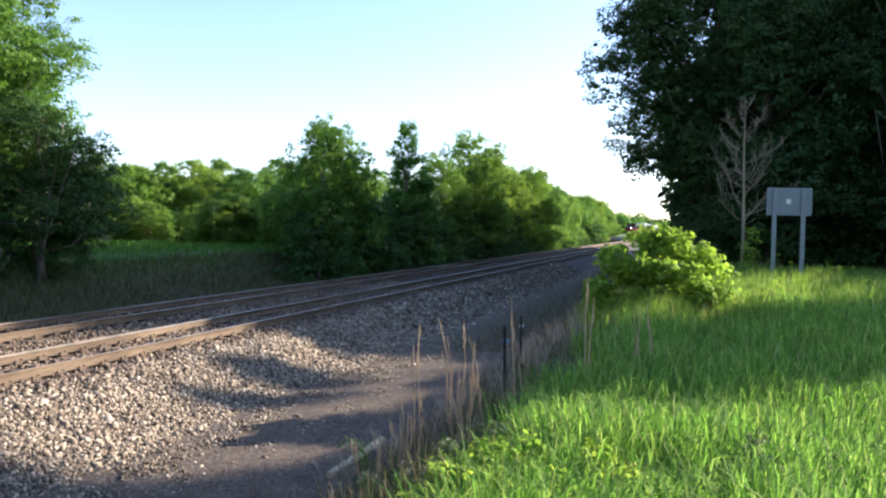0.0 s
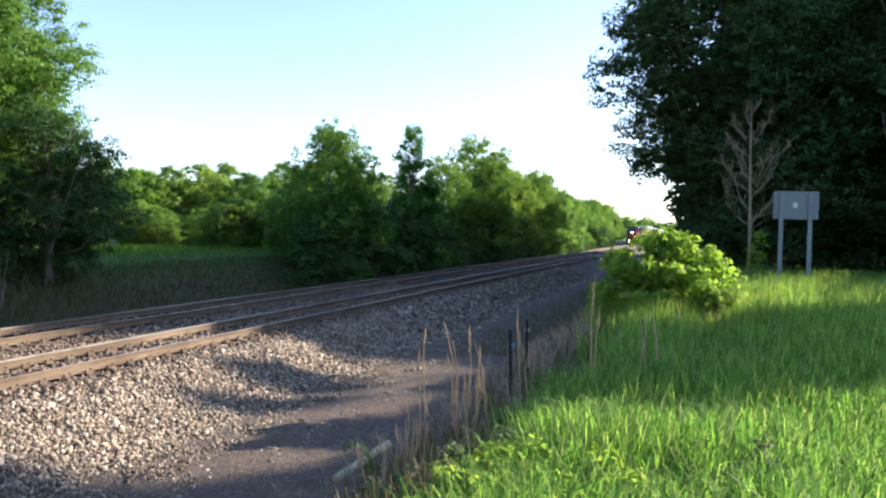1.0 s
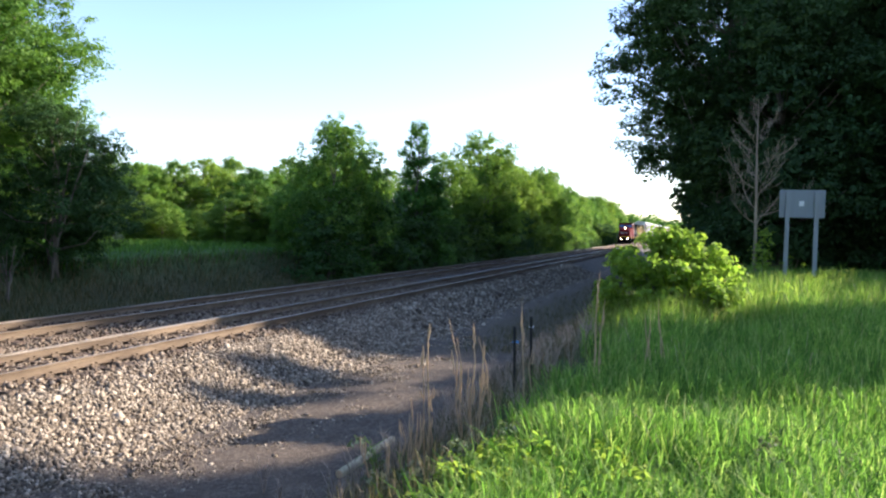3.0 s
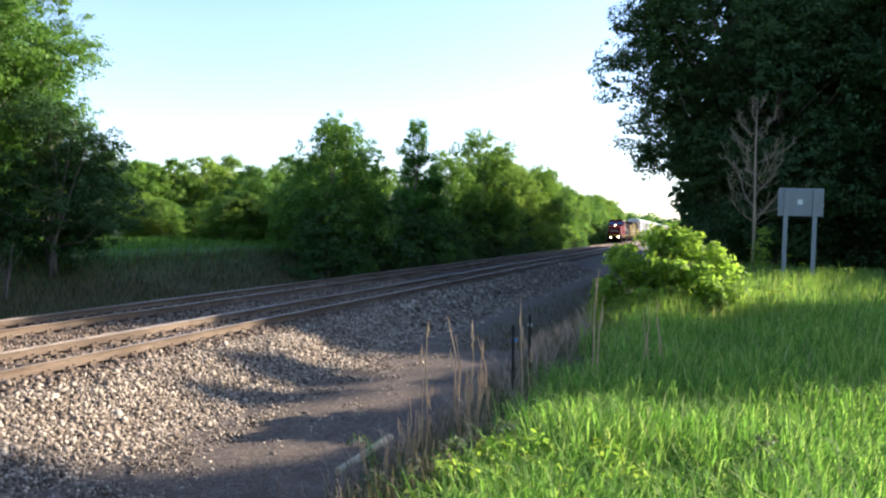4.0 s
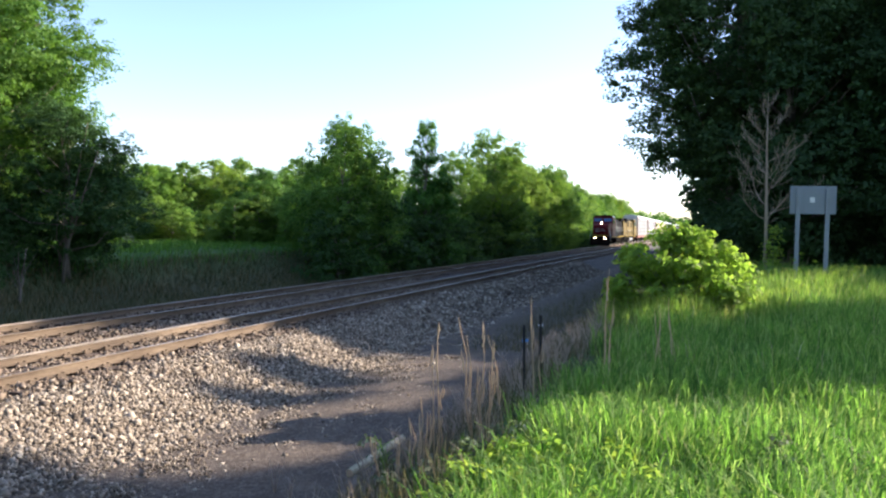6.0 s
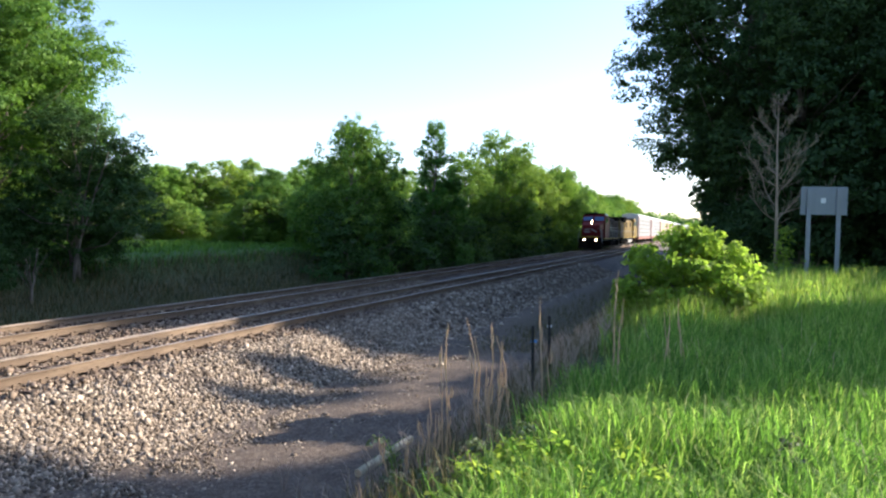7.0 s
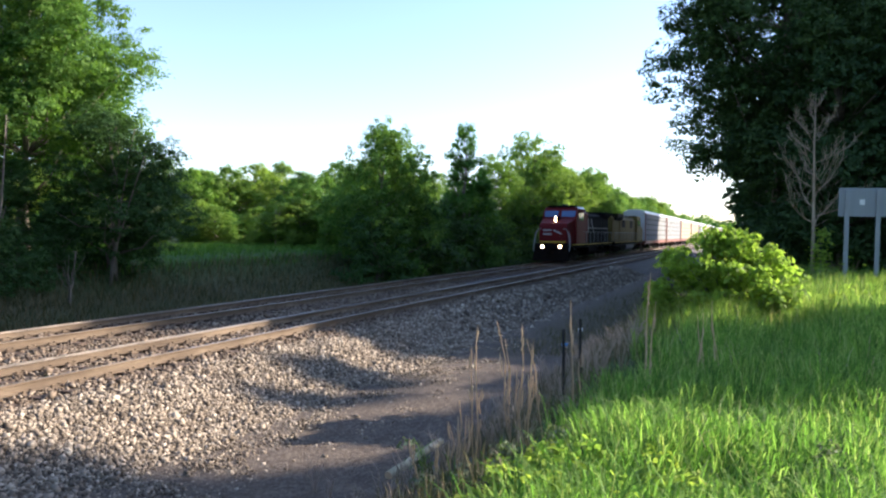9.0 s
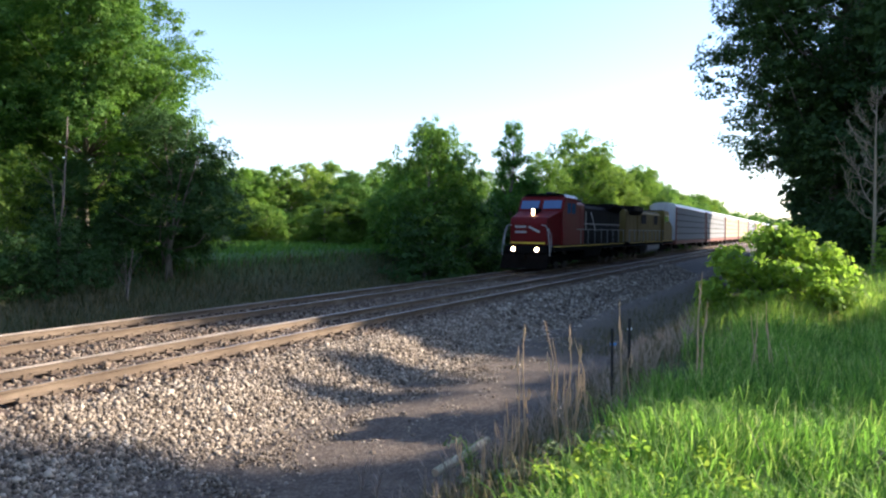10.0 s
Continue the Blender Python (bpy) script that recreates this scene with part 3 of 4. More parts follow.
for i in range(34):
    az = radians(24 + 34 * (i / 33) + rg.uniform(-0.6, 0.6))
    d = rg.uniform(88, 118)
    k = 0 if rg.random() < 0.6 else 1
    stand(WOOD[k], -math.sin(az) * d, math.cos(az) * d, rg.uniform(0, 360), rg.uniform(0.8, 1.05) * d / 108, 1.1, first=first[k], group="far woodland")
    first[k] = False
for i in range(22):
    az = radians(27 + 27 * (i / 21) + rg.uniform(-0.5, 0.5))
    d = rg.uniform(57, 67)
    stand(WOOD[1 if i % 3 == 0 else 0], -math.sin(az) * d, math.cos(az) * d, rg.uniform(0, 360), rg.uniform(0.24, 0.42), 1.4, group="far woodland")
PALE = make_tree(43, 4.6, 4.8, 0.3, 5200, 0.17, "pale", "pale silvery-green bush in blossom", clumps=24, shape="mound", trunk_r=0.05, category="bush", name="bush", stems=3)
WILLOW = make_tree(44, 5.4, 5.0, 0.5, 16000, 0.11, "ash", "light green willowy tree beyond the far bank", clumps=30, shape="dome", trunk_r=0.08, stems=2)
stand(WILLOW, -31.0, 19.4, 0, 0.82, first=True)
stand(PALE, -37.0, 36.5, 0, 0.85, first=True)
stand(PALE, -43.0, 27.0, 70, 1.5, 1.2)

# the stand of trees beyond the meadow, its backlit darkness put into the leaves
DARK = [make_tree(51, 19.0, 12.5, 0.4, 120000, 0.135, "dusky", "tall dense tree, leaves coloured dark as if backlit", clumps=120, trunk_r=0.28),
        make_tree(52, 15.0, 10.5, 0.3, 100000, 0.135, "dusky", "dense tree at the meadow edge, leaves coloured dark as if backlit", clumps=110, trunk_r=0.25)]
DARK.append(make_tree(53, 19.0, 12.5, 3.9, 135000, 0.135, "dusky", "tall overhanging tree, leaves coloured dark as if backlit", clumps=115, trunk_r=0.28))
GROVE = "dark grove beyond the meadow"
stand(DARK[2], 1.0, 39.0, 0, 1.0, first=True, group=GROVE)
stand(DARK[0], 9.7, 38.5, 120, 1.06, first=True, group=GROVE)
stand(DARK[1], 3.7, 36.5, 40, 0.95, first=True, group=GROVE)
for k, x, y, turn, s in [(0, 13.5, 41, 250, 1.0), (1, 11, 36.5, 310, 0.8)]:
    stand(DARK[k], x, y, turn, s, group=GROVE)
# coarse trees, mostly hidden or out of view, added to block light
DEEP = make_tree(54, 20.5, 12.0, 0.5, 15000, 0.55, "dusky", "tall dense dark tree added along the railway for shade", clumps=90, trunk_r=0.28)
stand(DEEP, 8.0, 58.0, 10, 1.05, first=True, group=GROVE)
for x, y, turn, s in [(6.0, 43.5, 200, 0.85), (4.5, 47, 80, 0.8), (19, 46, 10, 0.95), (26, 52, 70, 0.95), (12, 49, 170, 0.9), (34, 60, 220, 0.95)]:
    stand(DEEP, x, y, turn, s, group=GROVE)
# hidden row added as a wall that keeps sun off the train
for i in range(14):
    if i != 1:
        stand(DEEP, 7.5 + 1.2 * math.sin(i * 2.3), 52 + i * 6.0, i * 77, (1.05 if i < 8 else 0.93) + 0.06 * math.sin(i * 1.7), group=GROVE)
# unseen woods added on both sides of the line behind the viewer, dimming skylight
for i in range(6):
    stand(DEEP, 12 + 4 * math.sin(i * 1.9), -14 - i * 9.0, i * 50, 1.0, group="woods along the line")
    stand(DEEP, -29 + 2 * math.sin(i * 1.3), 6 - i * 9.0, i * 95, 0.95, group="woods along the line")
# unseen trees added past the meadow's edge, shaped so their shade crosses grass and gravel
EDGE = [make_tree(55, 12.2, 6.0, 0.8, 26000, 0.3, "dusky", "unseen dense tree added to shade the meadow", clumps=90, trunk_r=0.2),
        make_tree(56, 21.5, 2.8, 18.0, 8000, 0.26, "dusky", "unseen high-crowned tree added to shade the ballast", clumps=20, trunk_r=0.2),
        make_tree(57, 20.6, 1.9, 19.2, 3000, 0.18, "dusky", "unseen bare-stemmed tree, small flat crown shaped for a shade patch", clumps=14, trunk_r=0.17)]
stand(EDGE[0], 18.0, 25.3, 0, 1.0, 1.35, first=True, group="meadow edge trees")
stand(EDGE[1], 31.2, 37.1, 90, 1.03, 0.85, first=True, group="meadow edge trees")
stand(EDGE[2], 27.8, 42.3, 0, 0.955, 0.75, first=True, group="meadow edge trees")
stand(EDGE[2], 27.1, 39.7, 200, 0.955, 0.6, group="meadow edge trees")
for x, y, turn in ((13.2, 31.8, 60), (13.4, 29.3, 150)):
    stand(EDGE[2], x, y, turn, 0.44, 2.2, group="meadow edge trees", label="unseen small flat-topped tree added to shade the gravel road")
stand(SHRUB[0], 13.5, 32.3, 130, 1.45, group="meadow edge trees", label="unseen thicket added to shade the back of the meadow")
stand(SHRUB[0], 14.6, 27.3, 40, 1.45, group="meadow edge trees", label="unseen broad thicket added to shade the meadow")


# distant wooded ridge
def make_ridge():
    v, f = [], []
    rgn = np.random.default_rng(4)
    pts = []
    for i in range(170):
        az = radians(-16 + 26 * i / 169)
        d = rgn.uniform(520, 640)
        h = rgn.uniform(10, 14)
        x, y = -math.sin(az) * d, math.cos(az) * d
        pts.append((x, y, ground_height(x, y) + h * 0.5, h * 0.62))
    v, f = leaf_cloud(rgn, pts, 30000, 2.2)
    ob = new("far_woods", array_mesh("far_woods", v, f, M["oak"]))
    return tagged(ob, "distant line of green woods on the horizon", "woods", kind="stuff")


make_ridge()


# ---- the leafy bush by the meadow's edge ----
def make_bush():
    rg = np.random.default_rng(61)
    root = tagged(new("bush"), "yellow-green leafy bush glowing in the low sun at the meadow edge", "bush")
    bm = bmesh.new()
    blobs = []
    for k in range(58):
        a = rg.uniform(0, 2 * math.pi)
        rr = math.sqrt(rg.random())
        x, y = 1.2 * rr * math.cos(a), 1.0 * rr * math.sin(a)
        top = (1.62 - 0.7 * rr ** 2 - 0.1 * x + 0.1 * math.sin(3 * a + 1)) * (1.0 if k % 3 else rg.uniform(0.4, 0.8))
        mid = Vector((x * 0.45, y * 0.45, top * 0.55))
        tip = Vector((x, y, top))
        tube(bm, [(x * 0.15, y * 0.15, -0.1), mid, tip], [0.014, 0.009, 0.003], 5)
        for f in (0.55, 0.8, 1.0):
            p = mid.lerp(tip, (f - 0.5) * 2)
            blobs.append((*p, rg.uniform(0.1, 0.2)))
    for k in range(26):
        a = rg.uniform(math.pi, 2 * math.pi)
        x, y, top = 1.25 * math.cos(a), 1.05 * math.sin(a), rg.uniform(0.2, 0.75)
        tube(bm, [(x * 0.7, y * 0.7, -0.05), (x * 0.9, y * 0.9, top * 0.6), (x, y, top)], [0.008, 0.006, 0.003], 4)
        blobs.append((x, y, top, 0.16))
    part("stem", bm, M["bark"], root, "thin brown stems")
    v, f = leaf_cloud(rg, blobs, 9000, 0.09, 0.4, per=14, tuft=2.0)
    crown = new("foliage", array_mesh("foliage", v, f, M["lime"]))
    crown.parent = root
    root.matrix_basis = pose(-0.46, 14.6, ground_height(-0.46, 14.6), 0, 0, 0)


make_bush()


# ---- the bare dead tree ----
def make_dead_tree(seed, x, y, scale, limbs, finest, label):
    rg = random.Random(seed)
    root = tagged(new("dead_tree"), label, "tree")
    trunk = bmesh.new()
    pts = [Vector((0, 0, -0.2)), Vector((0.05, 0, 1.6)), Vector((0.0, 0, 3.2)), Vector((-0.08, 0, 4.8)), Vector((-0.02, 0, 6.6))]
    tube(trunk, pts, [0.075, 0.06, 0.046, 0.03, 0.008], 8)

    def grow(bm, p, d, length, r, level):
        """A kinked limb that bends upward, with side twigs."""
        pts_, n = [p], (6, 4, 3, 2)[level]
        for k in range(n):
            d = (d + Vector((rg.uniform(-0.28, 0.28), rg.uniform(-0.28, 0.28), rg.uniform(-0.02, 0.26)))).normalized()
            pts_.append(pts_[-1] + d * (length / n))
            if level < finest:
                for j in range(2 if level == 0 else 1):
                    turn = Vector((rg.uniform(-1, 1), rg.uniform(-1, 1), rg.uniform(-0.3, 0.6)))
                    grow(bm, pts_[-1], (d + turn * 0.85).normalized(), length * rg.uniform(0.2, 0.4) * (1.1 - 0.08 * k), max(0.0045, r * 0.48), level + 1)
        tube(bm, pts_, [max(0.004, r * (1 - 0.8 * k / n)) for k in range(n + 1)], 5 if level == 0 else 3)

    for k in range(limbs):
        f = 0.27 + 0.68 * (k + rg.random()) / limbs
        z = 6.6 * f
        i = max(m for m in range(4) if pts[m].z <= z)
        p = pts[i].lerp(pts[i + 1], (z - pts[i].z) / (pts[i + 1].z - pts[i].z))
        ang = k * 2.4 + rg.uniform(-0.3, 0.3)
        d = Vector((math.cos(ang), math.sin(ang), rg.uniform(0.1, 0.45) + f * 0.6 - 0.15)).normalized()
        limb = bmesh.new()
        grow(limb, p, d, 2.35 * (1.02 - f) ** 0.7 + 0.2, 0.021 * (1.25 - f), 0)
        part("branch", limb, M["dead"], root, "brittle bare branch")
    part("trunk", trunk, M["dead"], root, "pale bare trunk", smooth=True)
    root.matrix_basis = pose(x, y, ground_height(x, y), 0, 0, seed) @ Matrix.Scale(scale, 4)


def make_forked_sapling(x, y, stems, label, seed):
    """Bare grey stems that fork from one foot. stems: lean in x, lean in y, height, foot radius."""
    rg = random.Random(seed)
    root = tagged(new("sapling"), label, "tree")
    for lx, ly, h, r in stems:
        bm = bmesh.new()
        pts = [Vector((rg.uniform(-0.05, 0.05), 0, -0.2))]
        for k in range(1, 7):
            f = k / 6
            pts.append(Vector((lx * f ** 1.3 + rg.uniform(-0.09, 0.09), ly * f, h * f)))
        tube(bm, pts, [r * (1 - 0.75 * k / 6) for k in range(7)], 6)
        for k in (2, 3, 4, 5):
            e = pts[k] + Vector((rg.uniform(-0.9, 0.9), rg.uniform(-0.6, 0.2), rg.uniform(0.5, 1.1)))
            tube(bm, [pts[k], pts[k].lerp(e, 0.5) + Vector((0, 0, -0.08)), e], [r * 0.35, r * 0.25, 0.008], 5)
        part("stem", bm, M["bark"], root, smooth=True)
    root.matrix_basis = pose(x, y, ground_height(x, y))


make_dead_tree(71, 2.0, 29.0, 1.0, 19, 3, "small leafless dead tree with pale grey twigs")
make_forked_sapling(-24.9, 23.0, [(1.0, 0.3, 6.6, 0.06), (2.0, 0.0, 5.6, 0.055), (-0.3, 0.4, 4.8, 0.05)], "forked bare grey stems in front of the dark trees", 72)
make_forked_sapling(-25.3, 18.2, [(0.3, 0.2, 6.3, 0.06), (-0.7, 0.2, 4.4, 0.035)], "slender grey stems rising from the far bank", 75)
make_forked_sapling(-23.6, 19.9, [(0.25, 0.0, 1.7, 0.06), (-0.15, 0.1, 1.4, 0.045)], "short broken pale stems at the foot of the bank", 77)


# ---- the road sign, seen from behind ----
def make_sign():
    root = tagged(new("road_sign"), "rectangular metal sign seen from behind on two galvanised posts", "sign")
    part("panel", boxes((-0.66, 0.66, -0.012, 0.012, 2.18, 3.05), bevel=0.008), M["signback"], root, "plain grey back of a sign panel")
    for x in (-0.43, 0.41):
        bm = boxes((x - 0.06, x + 0.06, -0.075, -0.06, -0.3, 2.98), (x - 0.06, x - 0.045, -0.06, -0.02, -0.3, 2.98), (x + 0.045, x + 0.06, -0.06, -0.02, -0.3, 2.98))
        post = part("post", bm, M["zinc"], root, "galvanised steel channel post")
        for z in (2.25, 2.85):
            part("bolt", disc(bmesh.new(), x, -0.08, z, 0.018, 0.02, "Y", 8), M["zinc"], post)
    part("sticker", boxes((-0.09, 0.05, -0.017, -0.0125, 2.54, 2.7)), M["white"], root, "small white sticker")
    root.matrix_basis = pose(3.05, 25.3, ground_height(3.05, 25.3), 0, 0.6, 6)


make_sign()


# ---- the train ----
def wheelset(parent, y, r=0.51):
    bm = bmesh.new()
    disc(bm, 0, 0, 0, 0.09, 1.5, "X", 12)
    for s in (-1, 1):
        disc(bm, s * 0.75, 0, 0, r, 0.13, "X", 28)
        disc(bm, s * 0.69, 0, 0, r + 0.03, 0.03, "X", 28)
        for k in range(5):
            a = k * 2 * math.pi / 5
            box(bm, s * 0.82 - 0.012, s * 0.82 + 0.012, math.cos(a) * 0.28 - 0.05, math.cos(a) * 0.28 + 0.05, math.sin(a) * 0.28 - 0.05, math.sin(a) * 0.28 + 0.05)
    return part("wheelset", bm, M["steel"], parent, "dark steel wheels on an axle", at=pose(0, y, r))


def bogie(parent, y, axles, gap):
    wheels = []
    half = (axles - 1) * gap / 2
    bm = bmesh.new()
    for s in (-1, 1):
        side_prism(bm, [(y - half - 0.7, 0.62), (y - half - 0.4, 0.45), (y + half + 0.4, 0.45), (y + half + 0.7, 0.62), (y + half + 0.6, 0.85), (y + 0.5, 0.95), (y - 0.5, 0.95), (y - half - 0.6, 0.85)], s * 0.95, s * 1.15)
        for k in range(axles):
            box(bm, min(s * 1.1, s * 1.25), max(s * 1.1, s * 1.25), y - half + k * gap - 0.17, y - half + k * gap + 0.17, 0.36, 0.68)
    box(bm, -1.0, 1.0, y - 0.35, y + 0.35, 0.6, 1.0)
    part("bogie_frame", bm, M["soot"], parent, "black bogie side frames")
    for k in range(axles):
        wheels.append(wheelset(parent, y - half + k * gap))
    return wheels


def handrail(parent, points, r=0.025, material="emblem"):
    return part("handrail", tube(bmesh.new(), points, [r] * len(points), 6), M[material], parent, "thin painted handrail")


def lamp(parent, x, y, z, r):
    case = part("lamp_housing", disc(bmesh.new(), x, y + 0.05, z, r * 1.25, 0.12), M["black"], parent)
    return part("lamp_lens", disc(bmesh.new(), x, y - 0.02, z, r, 0.03), M["lamp"], case, "glowing warm headlamp")


def hood(parent, name, y0, y1, z0, z1, w, material, label, doors=0, door_material=None):
    c = 0.22
    bm = prism(bmesh.new(), [(-w, z0), (w, z0), (w, z1 - c), (w - c, z1), (-w + c, z1), (-w, z1 - c)], y0, y1)
    ob = part(name, bm, M[material], parent, label)
    if doors:
        step = (y1 - y0 - 0.3) / doors
        for k in range(doors):
            a = y0 + 0.15 + k * step
            for s in (-1, 1):
                part("access_door", boxes((min(s * w, s * (w + 0.03)), max(s * w, s * (w + 0.03)), a + 0.03, a + step - 0.03, z0 + 0.1, z1 - c - 0.25)), M[door_material or material], ob)
    return ob


def stroke(bm, x0, z0, x1, z1, width, y):
    """A flat bar on a front face between two points."""
    d = Vector((x1 - x0, 0, z1 - z0)).normalized()
    n = Vector((-d.z, 0, d.x)) * width / 2
    a, b = Vector((x0, y, z0)) - d * width / 2, Vector((x1, y, z1)) + d * width / 2
    vs = [a - n, b - n, b + n, a + n]
    lo = [bm.verts.new(v) for v in vs]
    hi = [bm.verts.new(v + Vector((0, 0.012, 0))) for v in vs]
    bm.faces.new(lo), bm.faces.new(hi[::-1])
    for i in range(4):
        bm.faces.new((lo[i], hi[i], hi[(i + 1) % 4], lo[(i + 1) % 4]))
    bmesh.ops.recalc_face_normals(bm, faces=bm.faces)


def under_gear(root, y0, y1, tank0, tank1, tank="soot"):
    part("underframe", boxes((-1.5, 1.5, y0, y1, 1.12, 1.5), bevel=0.03), M["soot"], root, "black underframe and walkway")
    part("fuel_tank", prism(bmesh.new(), [(-1.1, 0.4), (1.1, 0.4), (1.45, 0.7), (1.45, 1.12), (-1.45, 1.12), (-1.45, 0.7)], tank0, tank1), M[tank], root, "grey fuel tank" if tank != "soot" else "black fuel tank")
    for s in (-1, 1):
        part("sill_stripe", boxes((s * 1.5 - 0.008 if s > 0 else -1.508, 1.508 if s > 0 else -1.492, y0 + 0.4, y1 - 0.2, 1.4, 1.45)), M["stripe"], root, "yellow reflective sill stripe")


def make_lead():
    root = tagged(new("locomotive"), "red-nosed black diesel locomotive with lit headlights leading the train", "locomotive", "freight train vehicles")
    under_gear(root, 0.9, 20.2, 8.3, 12.6)
    part("snow_plough", side_prism(bmesh.new(), [(0.15, 0.14), (0.55, 0.14), (0.95, 1.1), (0.75, 1.15), (0.45, 0.75)], -1.45, 1.45), M["soot"], root, "black pilot plough")
    part("anticlimber", boxes((-1.35, 1.35, 0.55, 0.95, 1.05, 1.5), bevel=0.03), M["black"], root)
    part("coupler", boxes((-0.12, 0.12, -0.1, 0.9, 0.72, 0.98), (-0.2, 0.2, -0.15, 0.1, 0.68, 1.02), bevel=0.03), M["soot"], root, "steel coupler")
    # wide nose that slopes back to the windscreen
    nose = side_prism(bmesh.new(), [(0.95, 1.5), (0.95, 2.85), (1.15, 3.2), (3.3, 3.66), (3.8, 3.66), (3.8, 1.5)], -1.42, 1.42)
    for v in nose.verts:
        if v.co.y < 1.5:
            v.co.x *= 0.82
    bmesh.ops.bevel(nose, geom=list(nose.edges), offset=0.12, segments=2, affect="EDGES", profile=0.5)
    nose_ob = part("nose", nose, M["red"], root, "red wide nose, darkened for shade")
    part("nose_stripe", boxes((-1.08, 1.08, 0.935, 0.95, 1.6, 1.7)), M["stripe"], nose_ob, "yellow stripe")
    # an emblem of plain white bars
    for bar in [(-0.75, 2.62, -0.15, 2.62), (-0.75, 2.3, -0.15, 2.3), (0.12, 2.6, 0.7, 2.32)]:
        em = bmesh.new()
        stroke(em, *bar, 0.12, 0.932)
        part("emblem_bar", em, M["emblem"], nose_ob, "plain white bar of an emblem")
    # cab with raked, two-pane windscreen
    cab = side_prism(bmesh.new(), [(3.2, 1.5), (3.2, 3.6), (3.62, 4.38), (4.0, 4.62), (6.2, 4.62), (6.2, 1.5)], -1.48, 1.48)
    top = [e for e in cab.edges if all(v.co.z > 4.3 for v in e.verts)]
    bmesh.ops.bevel(cab, geom=top, offset=0.16, segments=2, affect="EDGES", profile=0.5)
    cab_ob = part("cab", cab, M["red"], root, "red cab, windows coloured like reflected sky")
    part("cab_roof", prism(bmesh.new(), [(-1.3, 4.625), (1.3, 4.625), (1.0, 4.74), (-1.0, 4.74)], 3.8, 6.2), M["black"], cab_ob, "black cab roof")
    # sun gleam along the right roof slope, painted as a white strip
    part("roof_edge", prism(bmesh.new(), [(1.31, 4.628), (1.49, 4.47), (1.51, 4.5), (1.33, 4.66)], 3.9, 6.2), M["white"], cab_ob, "white strip for the sun's gleam on the roof edge")
    for x0, x1 in ((-1.32, -0.14), (0.14, 1.32)):
        bm = bmesh.new()
        a = [(x0, 3.28, 3.76), (x1, 3.28, 3.76), (x1, 3.54, 4.27), (x0, 3.54, 4.27)]
        off = Vector((0, -0.03, 0.015))
        lo = [bm.verts.new(Vector(p) + off) for p in a]
        hi = [bm.verts.new(Vector(p) - off) for p in a]
        bm.faces.new(lo), bm.faces.new(hi[::-1])
        for i in range(4):
            bm.faces.new((lo[i], hi[i], hi[(i + 1) % 4], lo[(i + 1) % 4]))
        bmesh.ops.recalc_face_normals(bm, faces=bm.faces)
        part("windscreen", bm, M["glass"], cab_ob, "windscreen pane coloured like reflected sky")
    for s in (-1, 1):
        for y0, y1 in ((4.1, 4.8), (5.05, 5.85)):
            part("side_window", boxes((s * 1.48 - 0.012, s * 1.48 + 0.012, y0, y1, 3.5, 4.15)), M["glass"], cab_ob, "dark cab side window")
    part("headlamp_box", boxes((-0.17, 0.17, 1.93, 2.9, 3.28, 3.78), bevel=0.03), M["black"], nose_ob, "dark headlamp box")
    for z in (3.42, 3.64):
        lamp(nose_ob, 0.0, 1.9, z, 0.08)
    for s in (-1, 1):
        lamp(root, s * 0.74, 0.5, 1.28, 0.115)
        handrail(root, [(s * 0.95, 0.75, 2.72), (s * 1.2, 0.7, 2.7), (s * 1.38, 0.66, 2.3), (s * 1.5, 0.62, 1.35), (s * 1.5, 0.62, 0.9)], 0.028)
        handrail(root, [(s * 1.28, 0.9, 2.55), (s * 1.47, 0.95, 2.1), (s * 1.5, 0.95, 1.2)], 0.022)
        for k in range(3):
            part("step", boxes((s * 1.25 - 0.28, s * 1.25 + 0.28, 0.7, 1.0, 0.4 + 0.3 * k, 0.43 + 0.3 * k)), M["soot"], root)
    # red electrical cabinet behind the cab, then the black engine hood
    hood(root, "cabinet", 6.2, 8.4, 1.5, 4.35, 1.35, "red", "red equipment cabinet behind the cab", 2)
    part("cabinet_roof", boxes((-1.2, 1.2, 6.3, 8.3, 4.35, 4.52), bevel=0.05), M["grey"], root, "grey vented roof box")
    main = hood(root, "engine_hood", 8.4, 16.6, 1.5, 4.2, 1.1, "black", "black engine hood with access doors", 9)
    hood(root, "radiator_hood", 16.6, 19.9, 1.5, 4.3, 1.1, "black", "black rear hood", 3)
    part("radiator", prism(bmesh.new(), [(-1.1, 3.9), (1.1, 3.9), (1.52, 4.3), (1.52, 4.5), (-1.52, 4.5), (-1.52, 4.3)], 15.9, 19.6), M["black"], root, "flared black radiator")
    part("exhaust_stack", boxes((-0.4, 0.4, 11.2, 12.3, 4.2, 4.45), bevel=0.03), M["soot"], root)
    part("hood_stripe", boxes((1.135, 1.15, 8.6, 19.6, 2.86, 2.93)), M["emblem"], root, "thin white hood stripe")
    for y0, y1, z0, z1 in ((8.9, 9.1, 2.45, 3.75), (9.5, 9.7, 2.45, 3.75)):
        part("emblem_bar", boxes((1.134, 1.152, y0, y1, z0, z1)), M["emblem"], main, "large plain white bar")
    part("emblem_bar", side_prism(bmesh.new(), [(10.78, 3.75), (11.0, 3.75), (12.3, 2.45), (12.08, 2.45)], 1.134, 1.152), M["emblem"], main, "large plain white bar")
    for s in (-1, 1):
        handrail(root, [(s * 1.45, 5.4, 2.5), (s * 1.45, 12, 2.5), (s * 1.45, 20.1, 2.5)], 0.02, "zinc")
